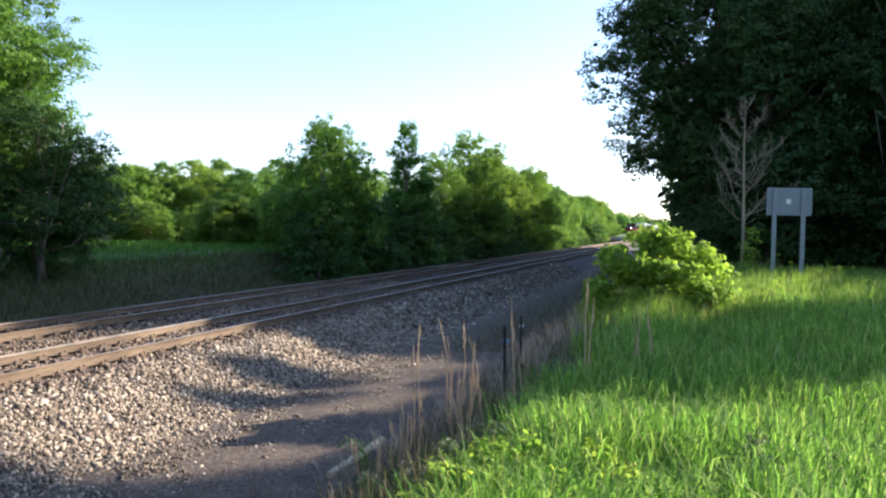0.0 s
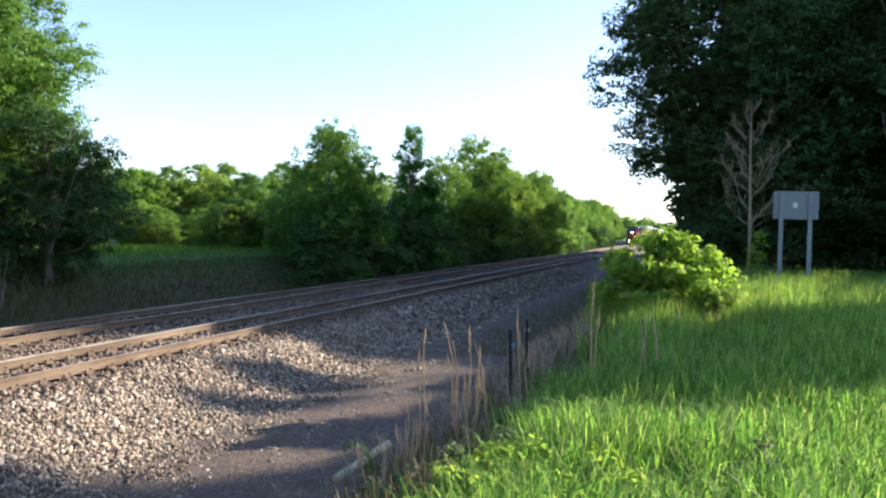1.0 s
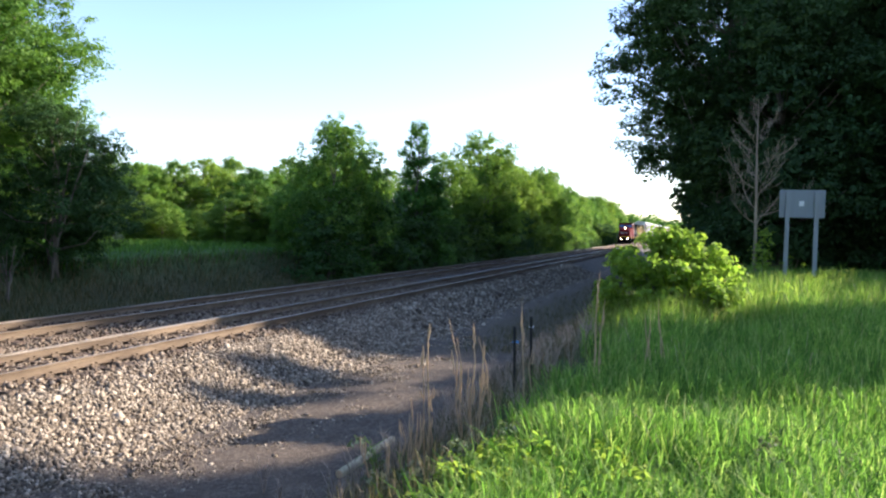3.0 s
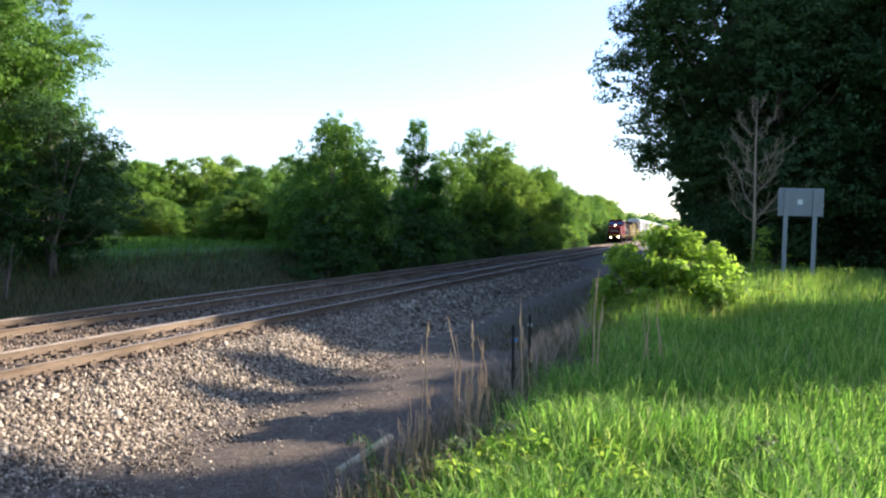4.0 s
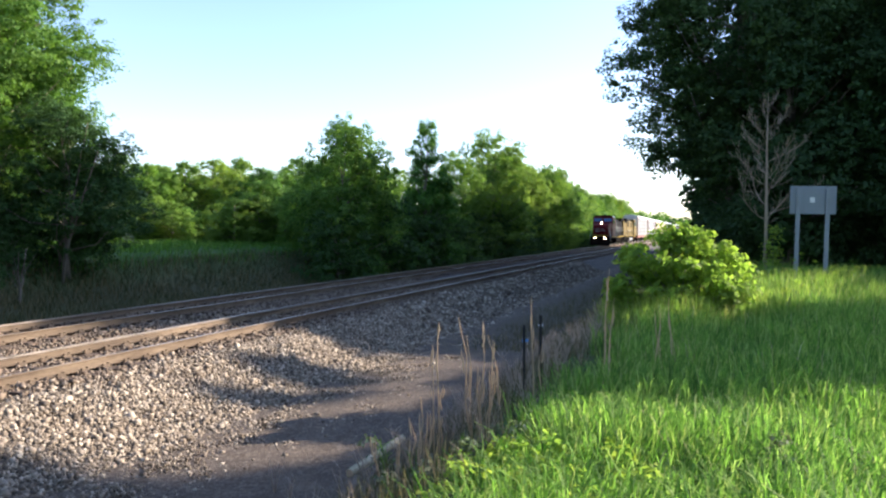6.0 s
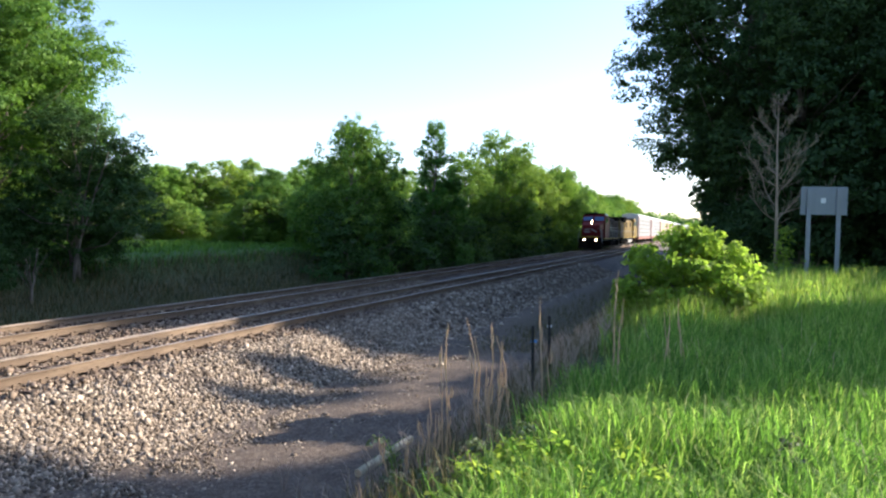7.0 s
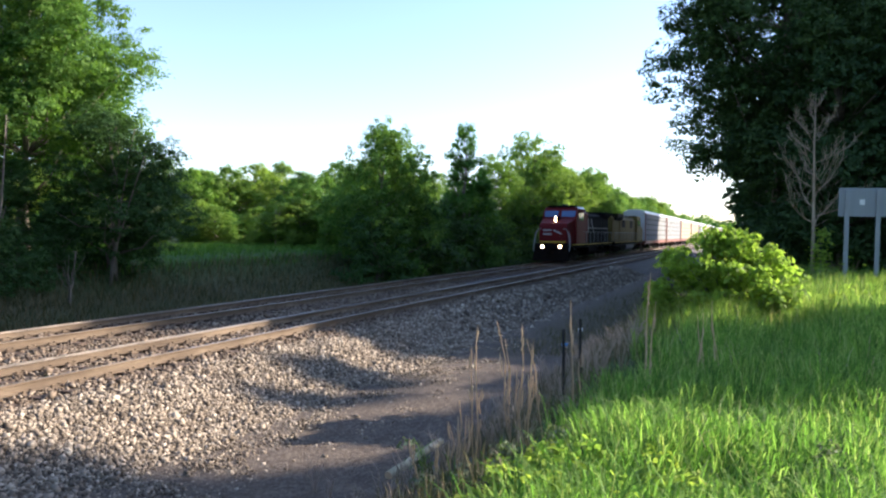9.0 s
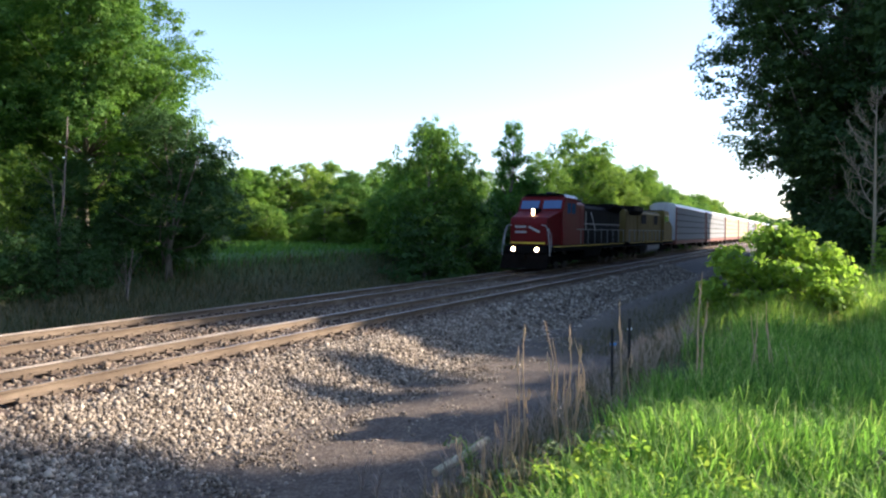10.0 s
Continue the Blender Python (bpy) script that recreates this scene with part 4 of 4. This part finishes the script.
        for k in range(9):
            part("stanchion", boxes((s * 1.45 - 0.018, s * 1.45 + 0.018, 5.5 + k * 1.8, 5.54 + k * 1.8, 1.5, 2.5)), M["zinc"], root)
    part("horn", boxes((-0.25, 0.25, 5.0, 5.4, 4.74, 4.9), bevel=0.04), M["grey"], root, "air horn cluster")
    wheels = bogie(root, 4.0, 3, 1.9) + bogie(root, 16.9, 3, 1.9)
    return root, wheels


def make_second():
    root = tagged(new("locomotive"), "yellow and grey diesel locomotive coupled second in the train", "locomotive", "freight train vehicles")
    under_gear(root, 0.6, 23.6, 9.0, 15.0, "galv")
    part("coupler", boxes((-0.12, 0.12, -0.2, 0.9, 0.72, 0.98), bevel=0.03), M["soot"], root)
    hood(root, "rear_hood", 0.9, 5.6, 1.5, 4.3, 1.15, "yellow", "yellow radiator end, darkened for shade", 3)
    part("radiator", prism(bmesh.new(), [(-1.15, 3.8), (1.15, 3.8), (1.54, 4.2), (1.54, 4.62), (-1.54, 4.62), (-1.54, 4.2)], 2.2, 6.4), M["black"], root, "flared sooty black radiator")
    main = hood(root, "engine_hood", 5.6, 17.4, 1.5, 4.25, 1.2, "yellow", "yellow engine hood with doors, darkened for shade", 10)
    part("hood_roof", boxes((-0.98, 0.98, 5.6, 17.4, 4.25, 4.36), bevel=0.03), M["grey"], root, "grey hood roof")
    for y0, y1 in ((7.0, 9.2), (13.2, 15.0)):
        part("louvre", boxes((1.235, 1.26, y0, y1, 3.1, 3.95)), M["black"], main, "black air intake grille")
    part("exhaust_stack", boxes((-0.45, 0.45, 10.5, 12.0, 4.36, 4.58), bevel=0.03), M["soot"], root)
    cab = side_prism(bmesh.new(), [(17.4, 1.5), (17.4, 4.6), (20.4, 4.6), (20.8, 3.6), (22.7, 3.1), (22.7, 1.5)], -1.5, 1.5)
    bmesh.ops.bevel(cab, geom=[e for e in cab.edges if all(v.co.z > 2.9 for v in e.verts)], offset=0.12, segments=2, affect="EDGES", profile=0.5)
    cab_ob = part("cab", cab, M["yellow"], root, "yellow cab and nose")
    part("cab_roof", boxes((-1.3, 1.3, 17.5, 20.3, 4.6, 4.68), bevel=0.02), M["grey"], cab_ob)
    for s in (-1, 1):
        for y0, y1 in ((17.8, 18.7), (19.0, 19.9)):
            part("side_window", boxes((s * 1.5 - 0.012, s * 1.5 + 0.012, y0, y1, 3.4, 4.1)), M["glass"], cab_ob, "dark cab side window")
        handrail(root, [(s * 1.47, 0.8, 2.5), (s * 1.47, 9, 2.5), (s * 1.47, 17.3, 2.5)], 0.02, "zinc")
        for k in range(9):
            part("stanchion", boxes((s * 1.47 - 0.018, s * 1.47 + 0.018, 1.0 + k * 2.0, 1.04 + k * 2.0, 1.5, 2.5)), M["zinc"], root)
    wheels = bogie(root, 4.6, 3, 2.0) + bogie(root, 19.2, 3, 2.0)
    return root, wheels


CAR_LEN = 27.6


def make_autorack(panel, label):
    root = tagged(new("autorack_car"), label, "freight car", "freight train vehicles")
    part("underframe", boxes((-1.5, 1.5, 0.5, CAR_LEN - 0.5, 0.95, 1.42), bevel=0.03), M["oxide"], root, "rusty red-brown flatcar sill")
    part("coupler", boxes((-0.12, 0.12, -0.25, 0.6, 0.74, 0.98), (-0.12, 0.12, CAR_LEN - 0.6, CAR_LEN + 0.2, 0.74, 0.98)), M["soot"], root)
    part("core", boxes((-1.44, 1.44, 0.75, CAR_LEN - 0.75, 1.42, 5.25)), M["grey"], root, "dark inner rack behind the side screens")
    roof = prism(bmesh.new(), [(-1.54, 5.2), (1.54, 5.2), (1.54, 5.3), (1.25, 5.58), (0.7, 5.74), (0, 5.79), (-0.7, 5.74), (-1.25, 5.58), (-1.54, 5.3)], 0.55, CAR_LEN - 0.55)
    roof_ob = part("roof", roof, M["roofsteel"], root, "bright galvanised arched roof")
    for k in range(1, 14):
        y = 0.55 + k * (CAR_LEN - 1.1) / 14
        part("roof_rib", prism(bmesh.new(), [(-1.3, 5.57), (-0.7, 5.76), (0, 5.82), (0.7, 5.76), (1.3, 5.57), (0.7, 5.7), (0, 5.75), (-0.7, 5.7)], y - 0.04, y + 0.04), M["roofsteel"], roof_ob)
    # end doors in vertical leaves
    for y in (0.55, CAR_LEN - 0.75):
        for k in range(4):
            x = -1.44 + 0.72 * k
            part("end_door", boxes((x + 0.015, x + 0.705, y, y + 0.2, 1.45, 5.2 + (0.3 if k in (1, 2) else 0.08)), bevel=0.03), M["roofsteel"], root)
    # posts, and five rows of panels between them on each side
    n = 12
    step = (CAR_LEN - 1.3) / n
    rows = [(1.5, 2.15), (2.27, 2.9), (3.02, 3.65), (3.77, 4.4), (4.52, 5.16)]
    post_mesh = mesh_of("post", boxes((-0.03, 0.03, -0.03, 0.03, 1.42, 5.22)), M[panel])
    panel_meshes = [mesh_of("side_panel", boxes((0.0, 0.045, 0.03, step - 0.03, a, b), bevel=0.012), M[panel]) for a, b in rows]
    for s in (-1, 1):
        face = Matrix.Diagonal((s, 1, 1, 1))
        for k in range(n + 1):
            p = new("post", post_mesh)
            p.parent = root
            p.matrix_basis = Matrix.Translation((s * 1.47, 0.65 + k * step, 0)) @ pose(0, 0, 0, 0, 0, 0 if s > 0 else 180)
            if k < n:
                for r in range(5):
                    q = new("side_panel", panel_meshes[r])
                    q.parent = root
                    q.matrix_basis = Matrix.Translation((s * 1.44, 0.65 + (k if s > 0 else k + 1) * step, 0)) @ pose(0, 0, 0, 0, 0, 0 if s > 0 else 180)
    for y in (0.62, CAR_LEN - 0.62):
        for s in (-1.505, 1.505):
            part("corner_post", boxes((s - 0.055, s + 0.055, y - 0.16, y + 0.16, 1.1, 5.25)), M["oxide"], root, "red-brown corner post")
    bogie(root, 3.2, 2, 1.78)
    bogie(root, CAR_LEN - 3.2, 2, 1.78)
    return root


lead, lead_wheels = make_lead()
second, second_wheels = make_second()
GREY_CAR = make_autorack("galv", "tall grey autorack car with banded steel side panels")
CREAM_CAR = make_autorack("cream", "tall cream autorack car with weathered side panels")
TRAIN = [(lead, 0.0), (second, 21.0), (GREY_CAR, 45.6)]
for k in range(1, 12):
    TRAIN.append((CREAM_CAR if k == 2 else copy_thing((CREAM_CAR, GREY_CAR)[(0 if k in (3, 5, 6, 9) else 1)], Matrix()), 45.6 + k * (CAR_LEN + 0.35)))


# ---- small things ----
def make_log():
    root = tagged(new("log"), "short pale weathered pole lying on the gravel", "log")
    bm = tube(bmesh.new(), [(0, 0, 0), (0.02, 0.55, 0.012), (-0.01, 1.1, 0.0), (0.0, 1.66, 0.01)], [0.055, 0.06, 0.058, 0.05], 10)
    part("stem", bm, M["log"], root, smooth=True)
    part("cut_end", disc(bmesh.new(), 0, -0.004, 0, 0.05, 0.012, "Y", 10), M["straw"], root, "pale sawn end")
    return root


log = make_log()
log.matrix_basis = pose(-4.22, 8.3, ground_height(-4.2, 9.1) + 0.045, 0, 0, -0.8)

STALKS = [  # x, y, height, lean to the right
    (-2.05, 5.64, 1.17, -0.02), (-2.11, 5.72, 0.96, -0.04), (-2.08, 5.68, 0.7, 0.05), (-1.84, 5.92, 1.1, -0.14), (-1.84, 5.95, 0.94, -0.08), (-1.74, 5.85, 1.0, -0.01), (-1.69, 5.86, 0.85, 0.03),
    (-1.77, 5.84, 0.67, -0.01), (-1.6, 6.1, 0.86, -0.17), (-1.71, 5.9, 0.6, 0.05), (-1.5, 6.73, 1.15, -0.04), (-1.47, 6.76, 0.7, 0.04), (-0.93, 7.14, 1.33, 0.06), (-0.9, 7.16, 1.05, 0.08),
    (-2.12, 5.4, 0.68, 0.0), (-2.1, 5.42, 0.55, 0.03), (-2.16, 5.38, 0.5, -0.03), (-2.09, 5.41, 0.5, 0.07), (-2.16, 5.06, 0.4, -0.01), (-2.11, 5.08, 0.33, 0.02), (-2.29, 5.11, 0.45, -0.12),
    (-0.5, 8.2, 0.85, 0.05), (-0.3, 8.3, 0.95, -0.08), (-0.42, 8.25, 0.8, -0.1)]


def make_stalk(x, y, h, lean, seed):
    r = random.Random(seed)
    root = tagged(new("reed"), "tall dry tan weed stalk at the edge of the grass", "reed", "dry weed stalks")
    a = r.uniform(-0.03, 0.03)
    pts = [Vector((0, 0, -0.1)), Vector((lean * 0.3 + a, 0.0, h * 0.35)), Vector((lean * 0.65 - a, 0.01, h * 0.7)), Vector((lean, 0.0, h))]
    part("stem", tube(bmesh.new(), pts, [0.008, 0.007, 0.0055, 0.0027], 6), M["straw"], root)
    for k in range(r.randint(2, 4)):
        f = r.uniform(0.3, 0.95)
        p = pts[0].lerp(pts[3], f)
        s = r.choice((-1, 1))
        e = p + Vector((s * r.uniform(0.005, 0.02), r.uniform(-0.01, 0.01), r.uniform(0.08, 0.2)))
        part("sheath", tube(bmesh.new(), [p, p.lerp(e, 0.5) + Vector((s * 0.006, 0, 0)), e], [0.006, 0.007, 0.0015], 5), M["straw"], root)
    root.matrix_basis = pose(x, y, ground_height(x, y) - 0.02, 0, 0, 20)


for i, row in enumerate(STALKS):
    make_stalk(*row, 300 + i)


def make_weed(x, y, h, seed, leafy):
    """A low branching weed; leafy ones carry small pale leaves."""
    r = random.Random(seed)
    root = tagged(new("weed"), "green leafy weed on the bank" if leafy else "dry brittle twiggy weed on the bank", "weed", "bank weeds")
    bm = bmesh.new()
    tips = []
    for k in range(4 if leafy else 7):
        a = r.uniform(0, 6.28)
        d = Vector((math.cos(a) * 0.35, math.sin(a) * 0.35, 1)) * h * r.uniform(0.6, 1)
        tube(bm, [(0, 0, -0.03), d * 0.5 + Vector((0, 0, 0.04)), d], [0.005, 0.004, 0.0015], 4)
        tips.append(d)
        for j in range(3):
            p = d * r.uniform(0.4, 0.95)
            e = p + Vector((r.uniform(-1, 1), r.uniform(-1, 1), 0.8)) * h * 0.18
            tube(bm, [p, e], [0.003, 0.001], 4)
            tips.append(e)
    part("stem", bm, M["twig"] if not leafy else M["grass"], root)
    if leafy:
        g = np.random.default_rng(seed)
        v, f = leaf_cloud(g, [(*t, 0.06) for t in tips] + [(*(t * 0.6), 0.05) for t in tips], 104, 0.036, 0.2)
        lf = new("leaves", array_mesh("leaves", v, f, M["lime" if y < 4.6 or y > 12 else "pale"]))
        lf.parent = root
    root.matrix_basis = pose(x, y, ground_height(x, y) - 0.01, 0, 0, r.uniform(0, 360))


r5 = random.Random(17)
for x, y, h, leafy in [(-2.42, 5.5, 0.6, True), (-4.96, 7.73, 0.5, False), (-4.6, 7.5, 0.35, False), (-2.2, 5.0, 0.25, True), (-1.5, 4.5, 0.28, True), (-1.2, 4.3, 0.32, True),
                       (-0.8, 4.2, 0.4, True), (-1.6, 4.9, 0.35, True), (-1.3, 5.2, 0.36, True), (0.4, 4.6, 0.42, True), (1.0, 4.9, 0.4, True), (-0.3, 4.4, 0.4, True), (-2.0, 5.0, 0.3, True)]:
    make_weed(x, y, h, r5.randint(0, 9999), leafy)
for x, y in [(0.9, 14.2), (1.3, 15.0), (0.4, 13.6), (1.6, 16.2), (-0.4, 13.5), (1.9, 17.5), (-1.2, 13.8), (2.4, 18.5), (1.2, 17.0), (-1.5, 14.6)]:
    make_weed(x, y, r5.uniform(0.45, 0.75), r5.randint(0, 9999), True)
for k in range(30):
    y = r5.uniform(3.6, 4.5)
    make_weed(r5.uniform(-1.35, -0.35), y, r5.uniform(0.26, 0.44), r5.randint(0, 9999), True)
for x, y in [(2.6, 25.0), (3.3, 24.6), (3.9, 25.2), (2.9, 24.2), (3.6, 23.8), (4.3, 24.5), (1.6, 26.0), (2.3, 26.4)]:
    make_weed(x, y, r5.uniform(0.7, 1.1), r5.randint(0, 9999), True)
for k in range(110):
    y = r5.uniform(5.5, 17.0)
    x = r5.uniform(-3.4, -1.5) + 0.02 * (y - 8)
    make_weed(x, y, r5.uniform(0.3, 0.6), r5.randint(0, 9999), False)


def make_stake(x, y, h, blue):
    root = tagged(new("fence_stake"), "dark steel fence stake standing in the weeds", "stake", "fence stakes")
    part("shaft", boxes((-0.015, 0.015, -0.004, 0.004, -0.3, h), (-0.004, 0.004, -0.02, 0.004, -0.3, h)), M["stake"], root)
    for k in range(6):
        part("stud", boxes((-0.012, 0.012, -0.012, -0.004, h - 0.08 - k * 0.1, h - 0.06 - k * 0.1)), M["stake"], root)
    part("tag", boxes((-0.022, 0.03, 0.006, 0.012, h - 0.14, h - 0.11)) if not blue else boxes((-0.02, 0.05, 0.006, 0.02, h - 0.2, h - 0.17)), M["white"] if not blue else M["bluebit"], root, "blue insulator clip" if blue else "pale clip")
    root.matrix_basis = pose(x, y, ground_height(x, y), 1.5, -1, 25)


make_stake(-1.99, 8.39, 0.84, True)
make_stake(-1.84, 8.6, 0.86, False)


# vine that climbs the dead trunk
def make_vine():
    root = tagged(new("vine"), "sunlit leafy vine climbing the base of the dead tree", "vine")
    g = np.random.default_rng(91)
    part("stem", tube(bmesh.new(), [(0.1, -0.1, -0.1), (0.16, -0.12, 0.7), (0.1, -0.1, 1.6)], [0.014, 0.01, 0.004], 5), M["bark"], root)
    v, f = leaf_cloud(g, [(0.13 + g.normal(0, 0.08), -0.1, 0.2 + 0.14 * k, 0.17) for k in range(12)], 420, 0.1, 0.2)
    lf = new("foliage", array_mesh("foliage", v, f, M["lime"]))
    lf.parent = root
    root.matrix_basis = pose(2.1, 28.8, ground_height(2.1, 28.8))


make_vine()


# ---- bare pole-like dead trunks at the field's edge ----
def make_snag(x, y, h, r, lean, label):
    root = tagged(new("snag"), label, "tree")
    bm = tube(bmesh.new(), [(0, 0, -0.2), (lean * 0.4, 0, h * 0.5), (lean, 0, h)], [r, r * 0.8, r * 0.5], 7)
    part("stem", bm, M["dead"], root, smooth=True)
    bm = tube(bmesh.new(), [(lean * 0.5, 0, h * 0.6), (lean * 0.5 + 0.3, 0, h * 0.85), (lean * 0.5 + 0.5, 0.1, h * 1.1)], [r * 0.45, r * 0.35, r * 0.15], 6)
    part("branch", bm, M["dead"], root, smooth=True)
    root.matrix_basis = pose(x, y, ground_height(x, y))


make_snag(-34.2, 47.5, 2.9, 0.05, 0.05, "slender pale bare trunk at the edge of the field")


# ---- grasses ----
def make_blades(name, material, label, seed, n, where, tall, wide, bend):
    """Curved, tapering blades. where(rg, n) gives x and y."""
    g = np.random.default_rng(seed)
    x, y = where(g, n)
    n = len(x)
    z = np.array([ground_height(a, b) for a, b in zip(x, y)])
    clump = np.array([noise.noise((a * 1.1, b * 1.1, 5.0)) for a, b in zip(x, y)])
    h = g.uniform(*tall, n) * (1 + 0.35 * clump)
    w = wide * g.uniform(0.6, 1.5, n)
    a = g.uniform(0, 2 * np.pi, n)
    side = np.stack([np.cos(a), np.sin(a), np.zeros(n)], 1) * w[:, None] / 2
    b = a + np.pi / 2 + g.normal(0, 0.6, n)
    lean = np.stack([np.cos(b), np.sin(b), np.zeros(n)], 1) * (h * bend * g.uniform(0.2, 1.4, n))[:, None] + np.array([0.05, 0.02, 0]) * h[:, None]
    p = np.stack([x, y, z - 0.02], 1)
    up = np.zeros((n, 3))
    up[:, 2] = h
    m1 = p + lean * 0.25 + up * 0.45
    m2 = p + lean * 0.65 + up * 0.8
    tip = p + lean * 1.15 + up * (1 - 0.25 * bend)
    v = np.stack([p - side, p + side, m1 + side * 0.9, m1 - side * 0.9, m2 + side * 0.6, m2 - side * 0.6, tip + side * 0.12, tip - side * 0.12], 1).reshape(-1, 3)
    k = np.arange(n)[:, None] * 8
    f = np.concatenate([k + np.array([[0, 1, 2, 3]]), k + np.array([[3, 2, 4, 5]]), k + np.array([[5, 4, 6, 7]])], 0)
    ob = new(name, array_mesh(name, v, f, M[material]))
    return tagged(ob, label, "grass", kind="stuff")


def meadow(g, n):
    az = np.radians(g.uniform(-18, 34, n))
    d = 2.6 + 31.0 * g.random(n) ** 1.35
    x, y = -np.sin(az) * d, np.cos(az) * d
    edge = -0.98 + 0.02 * np.minimum(y - 14, 0) + 0.2 * np.sin(y * 1.7) + 0.2 * np.sin(y * 4.1) - 0.12 * g.random(n)
    ok = x > edge
    return x[ok], y[ok]


def meadow_rest(g, n):
    x = -1.3 + 24 * g.random(n) ** 1.5
    y = g.uniform(-10, 32, n)
    az = np.degrees(np.arctan2(-x, y))
    ok = ((az < -17) | (az > 33)) & (np.hypot(x, y) > 0.7)
    return x[ok], y[ok]


def bank_fringe(g, n):
    x = g.normal(-2.1, 0.75, n)
    y = 3.0 + 38 * g.random(n) ** 1.4
    ok = (x > -3.9) & (x < -0.8)
    return x[ok], y[ok]


def far_bank(g, n):
    x = g.uniform(-26.6, -19.2, n)
    y = g.uniform(10, 75, n)
    ok = g.random(n) < np.clip((-18.6 - x) / 2.5, 0.15, 1)
    return x[ok], y[ok]


def lineside(g, n):
    y = 19 + 50 * g.random(n) ** 1.3
    x = g.uniform(-6.6, -2.2, n) + 0.6 * np.sin(y * 0.8)
    ok = g.random(n) < np.clip((x + 7.0) / 3.0, 0.1, 1)
    return x[ok], y[ok]


def field(g, n):
    x = g.uniform(-58, -25.6, n)
    y = g.uniform(22, 75, n)
    return x, y


def verge(g, n):
    a, d = g.uniform(0, 2 * np.pi, n // 2), 0.5 + 1.5 * g.random(n // 2)
    x1, y1 = -0.4 + np.cos(a) * d, 14.3 + np.sin(a) * d
    x2, y2 = g.uniform(0.2, 4.6, n - n // 2), g.uniform(15.5, 27.0, n - n // 2)
    x, y = np.concatenate([x1, x2]), np.concatenate([y1, y2])
    ok = x > -1.9
    return x[ok], y[ok]


def sparse(g, n):
    x = g.uniform(-1.0, 6.5, n)
    y = g.uniform(4.5, 26, n)
    return x, y


make_blades("meadow_grass", "grass", "lush bright green uncut meadow grass", 1, 150000, meadow, (0.22, 0.52), 0.0105, 0.5)
# these blades carry the lighter, sunlit colour
make_blades("verge_grass", "sunlit_verge", "tall yellow-green verge grass round the bush and the sign, lightened as if sunlit", 12, 10000, verge, (0.3, 0.75), 0.011, 0.45)
make_blades("meadow_edge_grass", "grass", "green meadow grass round the open edge of the field", 9, 38000, meadow_rest, (0.2, 0.42), 0.016, 0.5)
make_blades("bank_grass", "drygrass", "mixed green and straw-coloured grass on the bank", 2, 10000, bank_fringe, (0.15, 0.42), 0.0075, 0.5)
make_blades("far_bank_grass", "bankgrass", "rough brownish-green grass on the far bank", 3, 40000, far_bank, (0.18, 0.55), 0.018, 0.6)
make_blades("field_grass", "fieldgrass", "green field grass beyond the far bank", 4, 26000, field, (0.2, 0.45), 0.045, 0.4)
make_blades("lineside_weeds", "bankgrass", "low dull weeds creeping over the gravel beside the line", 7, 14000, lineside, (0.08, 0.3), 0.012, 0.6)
make_blades("seeding_grass", "straw", "pale seeding grass heads above the meadow", 6, 420, sparse, (0.4, 0.62), 0.005, 0.35)


# ---- ballast stones ----
def cribs(x, y):
    """Stones lie between the rails and clear of the rail feet."""
    for c in (NEAR_TRACK, FAR_TRACK):
        for s in (-GAUGE / 2, GAUGE / 2):
            if abs(x - c - s) < 0.12:
                return False
        if abs(x - c) < 1.28:
            return 0.07 < (y + 2) % 0.52 < 0.45 or (x * 37.7 + y * 11.3) % 1.0 < 0.3
    return True


def crib_height(x):
    """The stones lie heaped a little over the ties between and beside the rails."""
    return bed_height(x) + 0.03


def road_height(x):
    return -0.93


make_stones("ballast_stones", 62000, 1, (-9.9, -7.0), (3.0, 22), 0.037, 1.15, "pale grey angular crushed stone on the ballast shoulder")
make_stones("track_ballast", 46000, 2, (-16.6, -9.7), (3.0, 34), 0.044, 1.2, "rust-stained crushed stone between the ties and tracks", cribs, crib_height, "dirty_stone")
make_stones("shoulder_ballast", 13000, 3, (-9.9, -6.9), (22, 60), 0.065, 1.4, "grey crushed stone along the shoulder")
make_stones("road_gravel", 30000, 4, (-7.4, -3.2), (4.0, 22), 0.025, 1.3, "small loose stones on the gravel road", height=road_height)


def motions():
    def front(t):
        u = 10.0 - t
        return 40.6 + 17.337 * u + 0.043 * u * u

    steps = [i * 0.5 for i in range(21)]
    for ob, back in TRAIN:
        walk(ob, [(t, pose(FAR_TRACK, front(t) + back, 0)) for t in steps])
    # the locomotives' wheels roll without slipping
    for wheels in (lead_wheels, second_wheels):
        for w in wheels:
            x, y, z = w.matrix_basis.translation
            walk(w, [(i / FPS, pose(x, y, z) @ Matrix.Rotation((front(0) - front(i / FPS)) / z, 4, "X")) for i in range(301)])


motions()
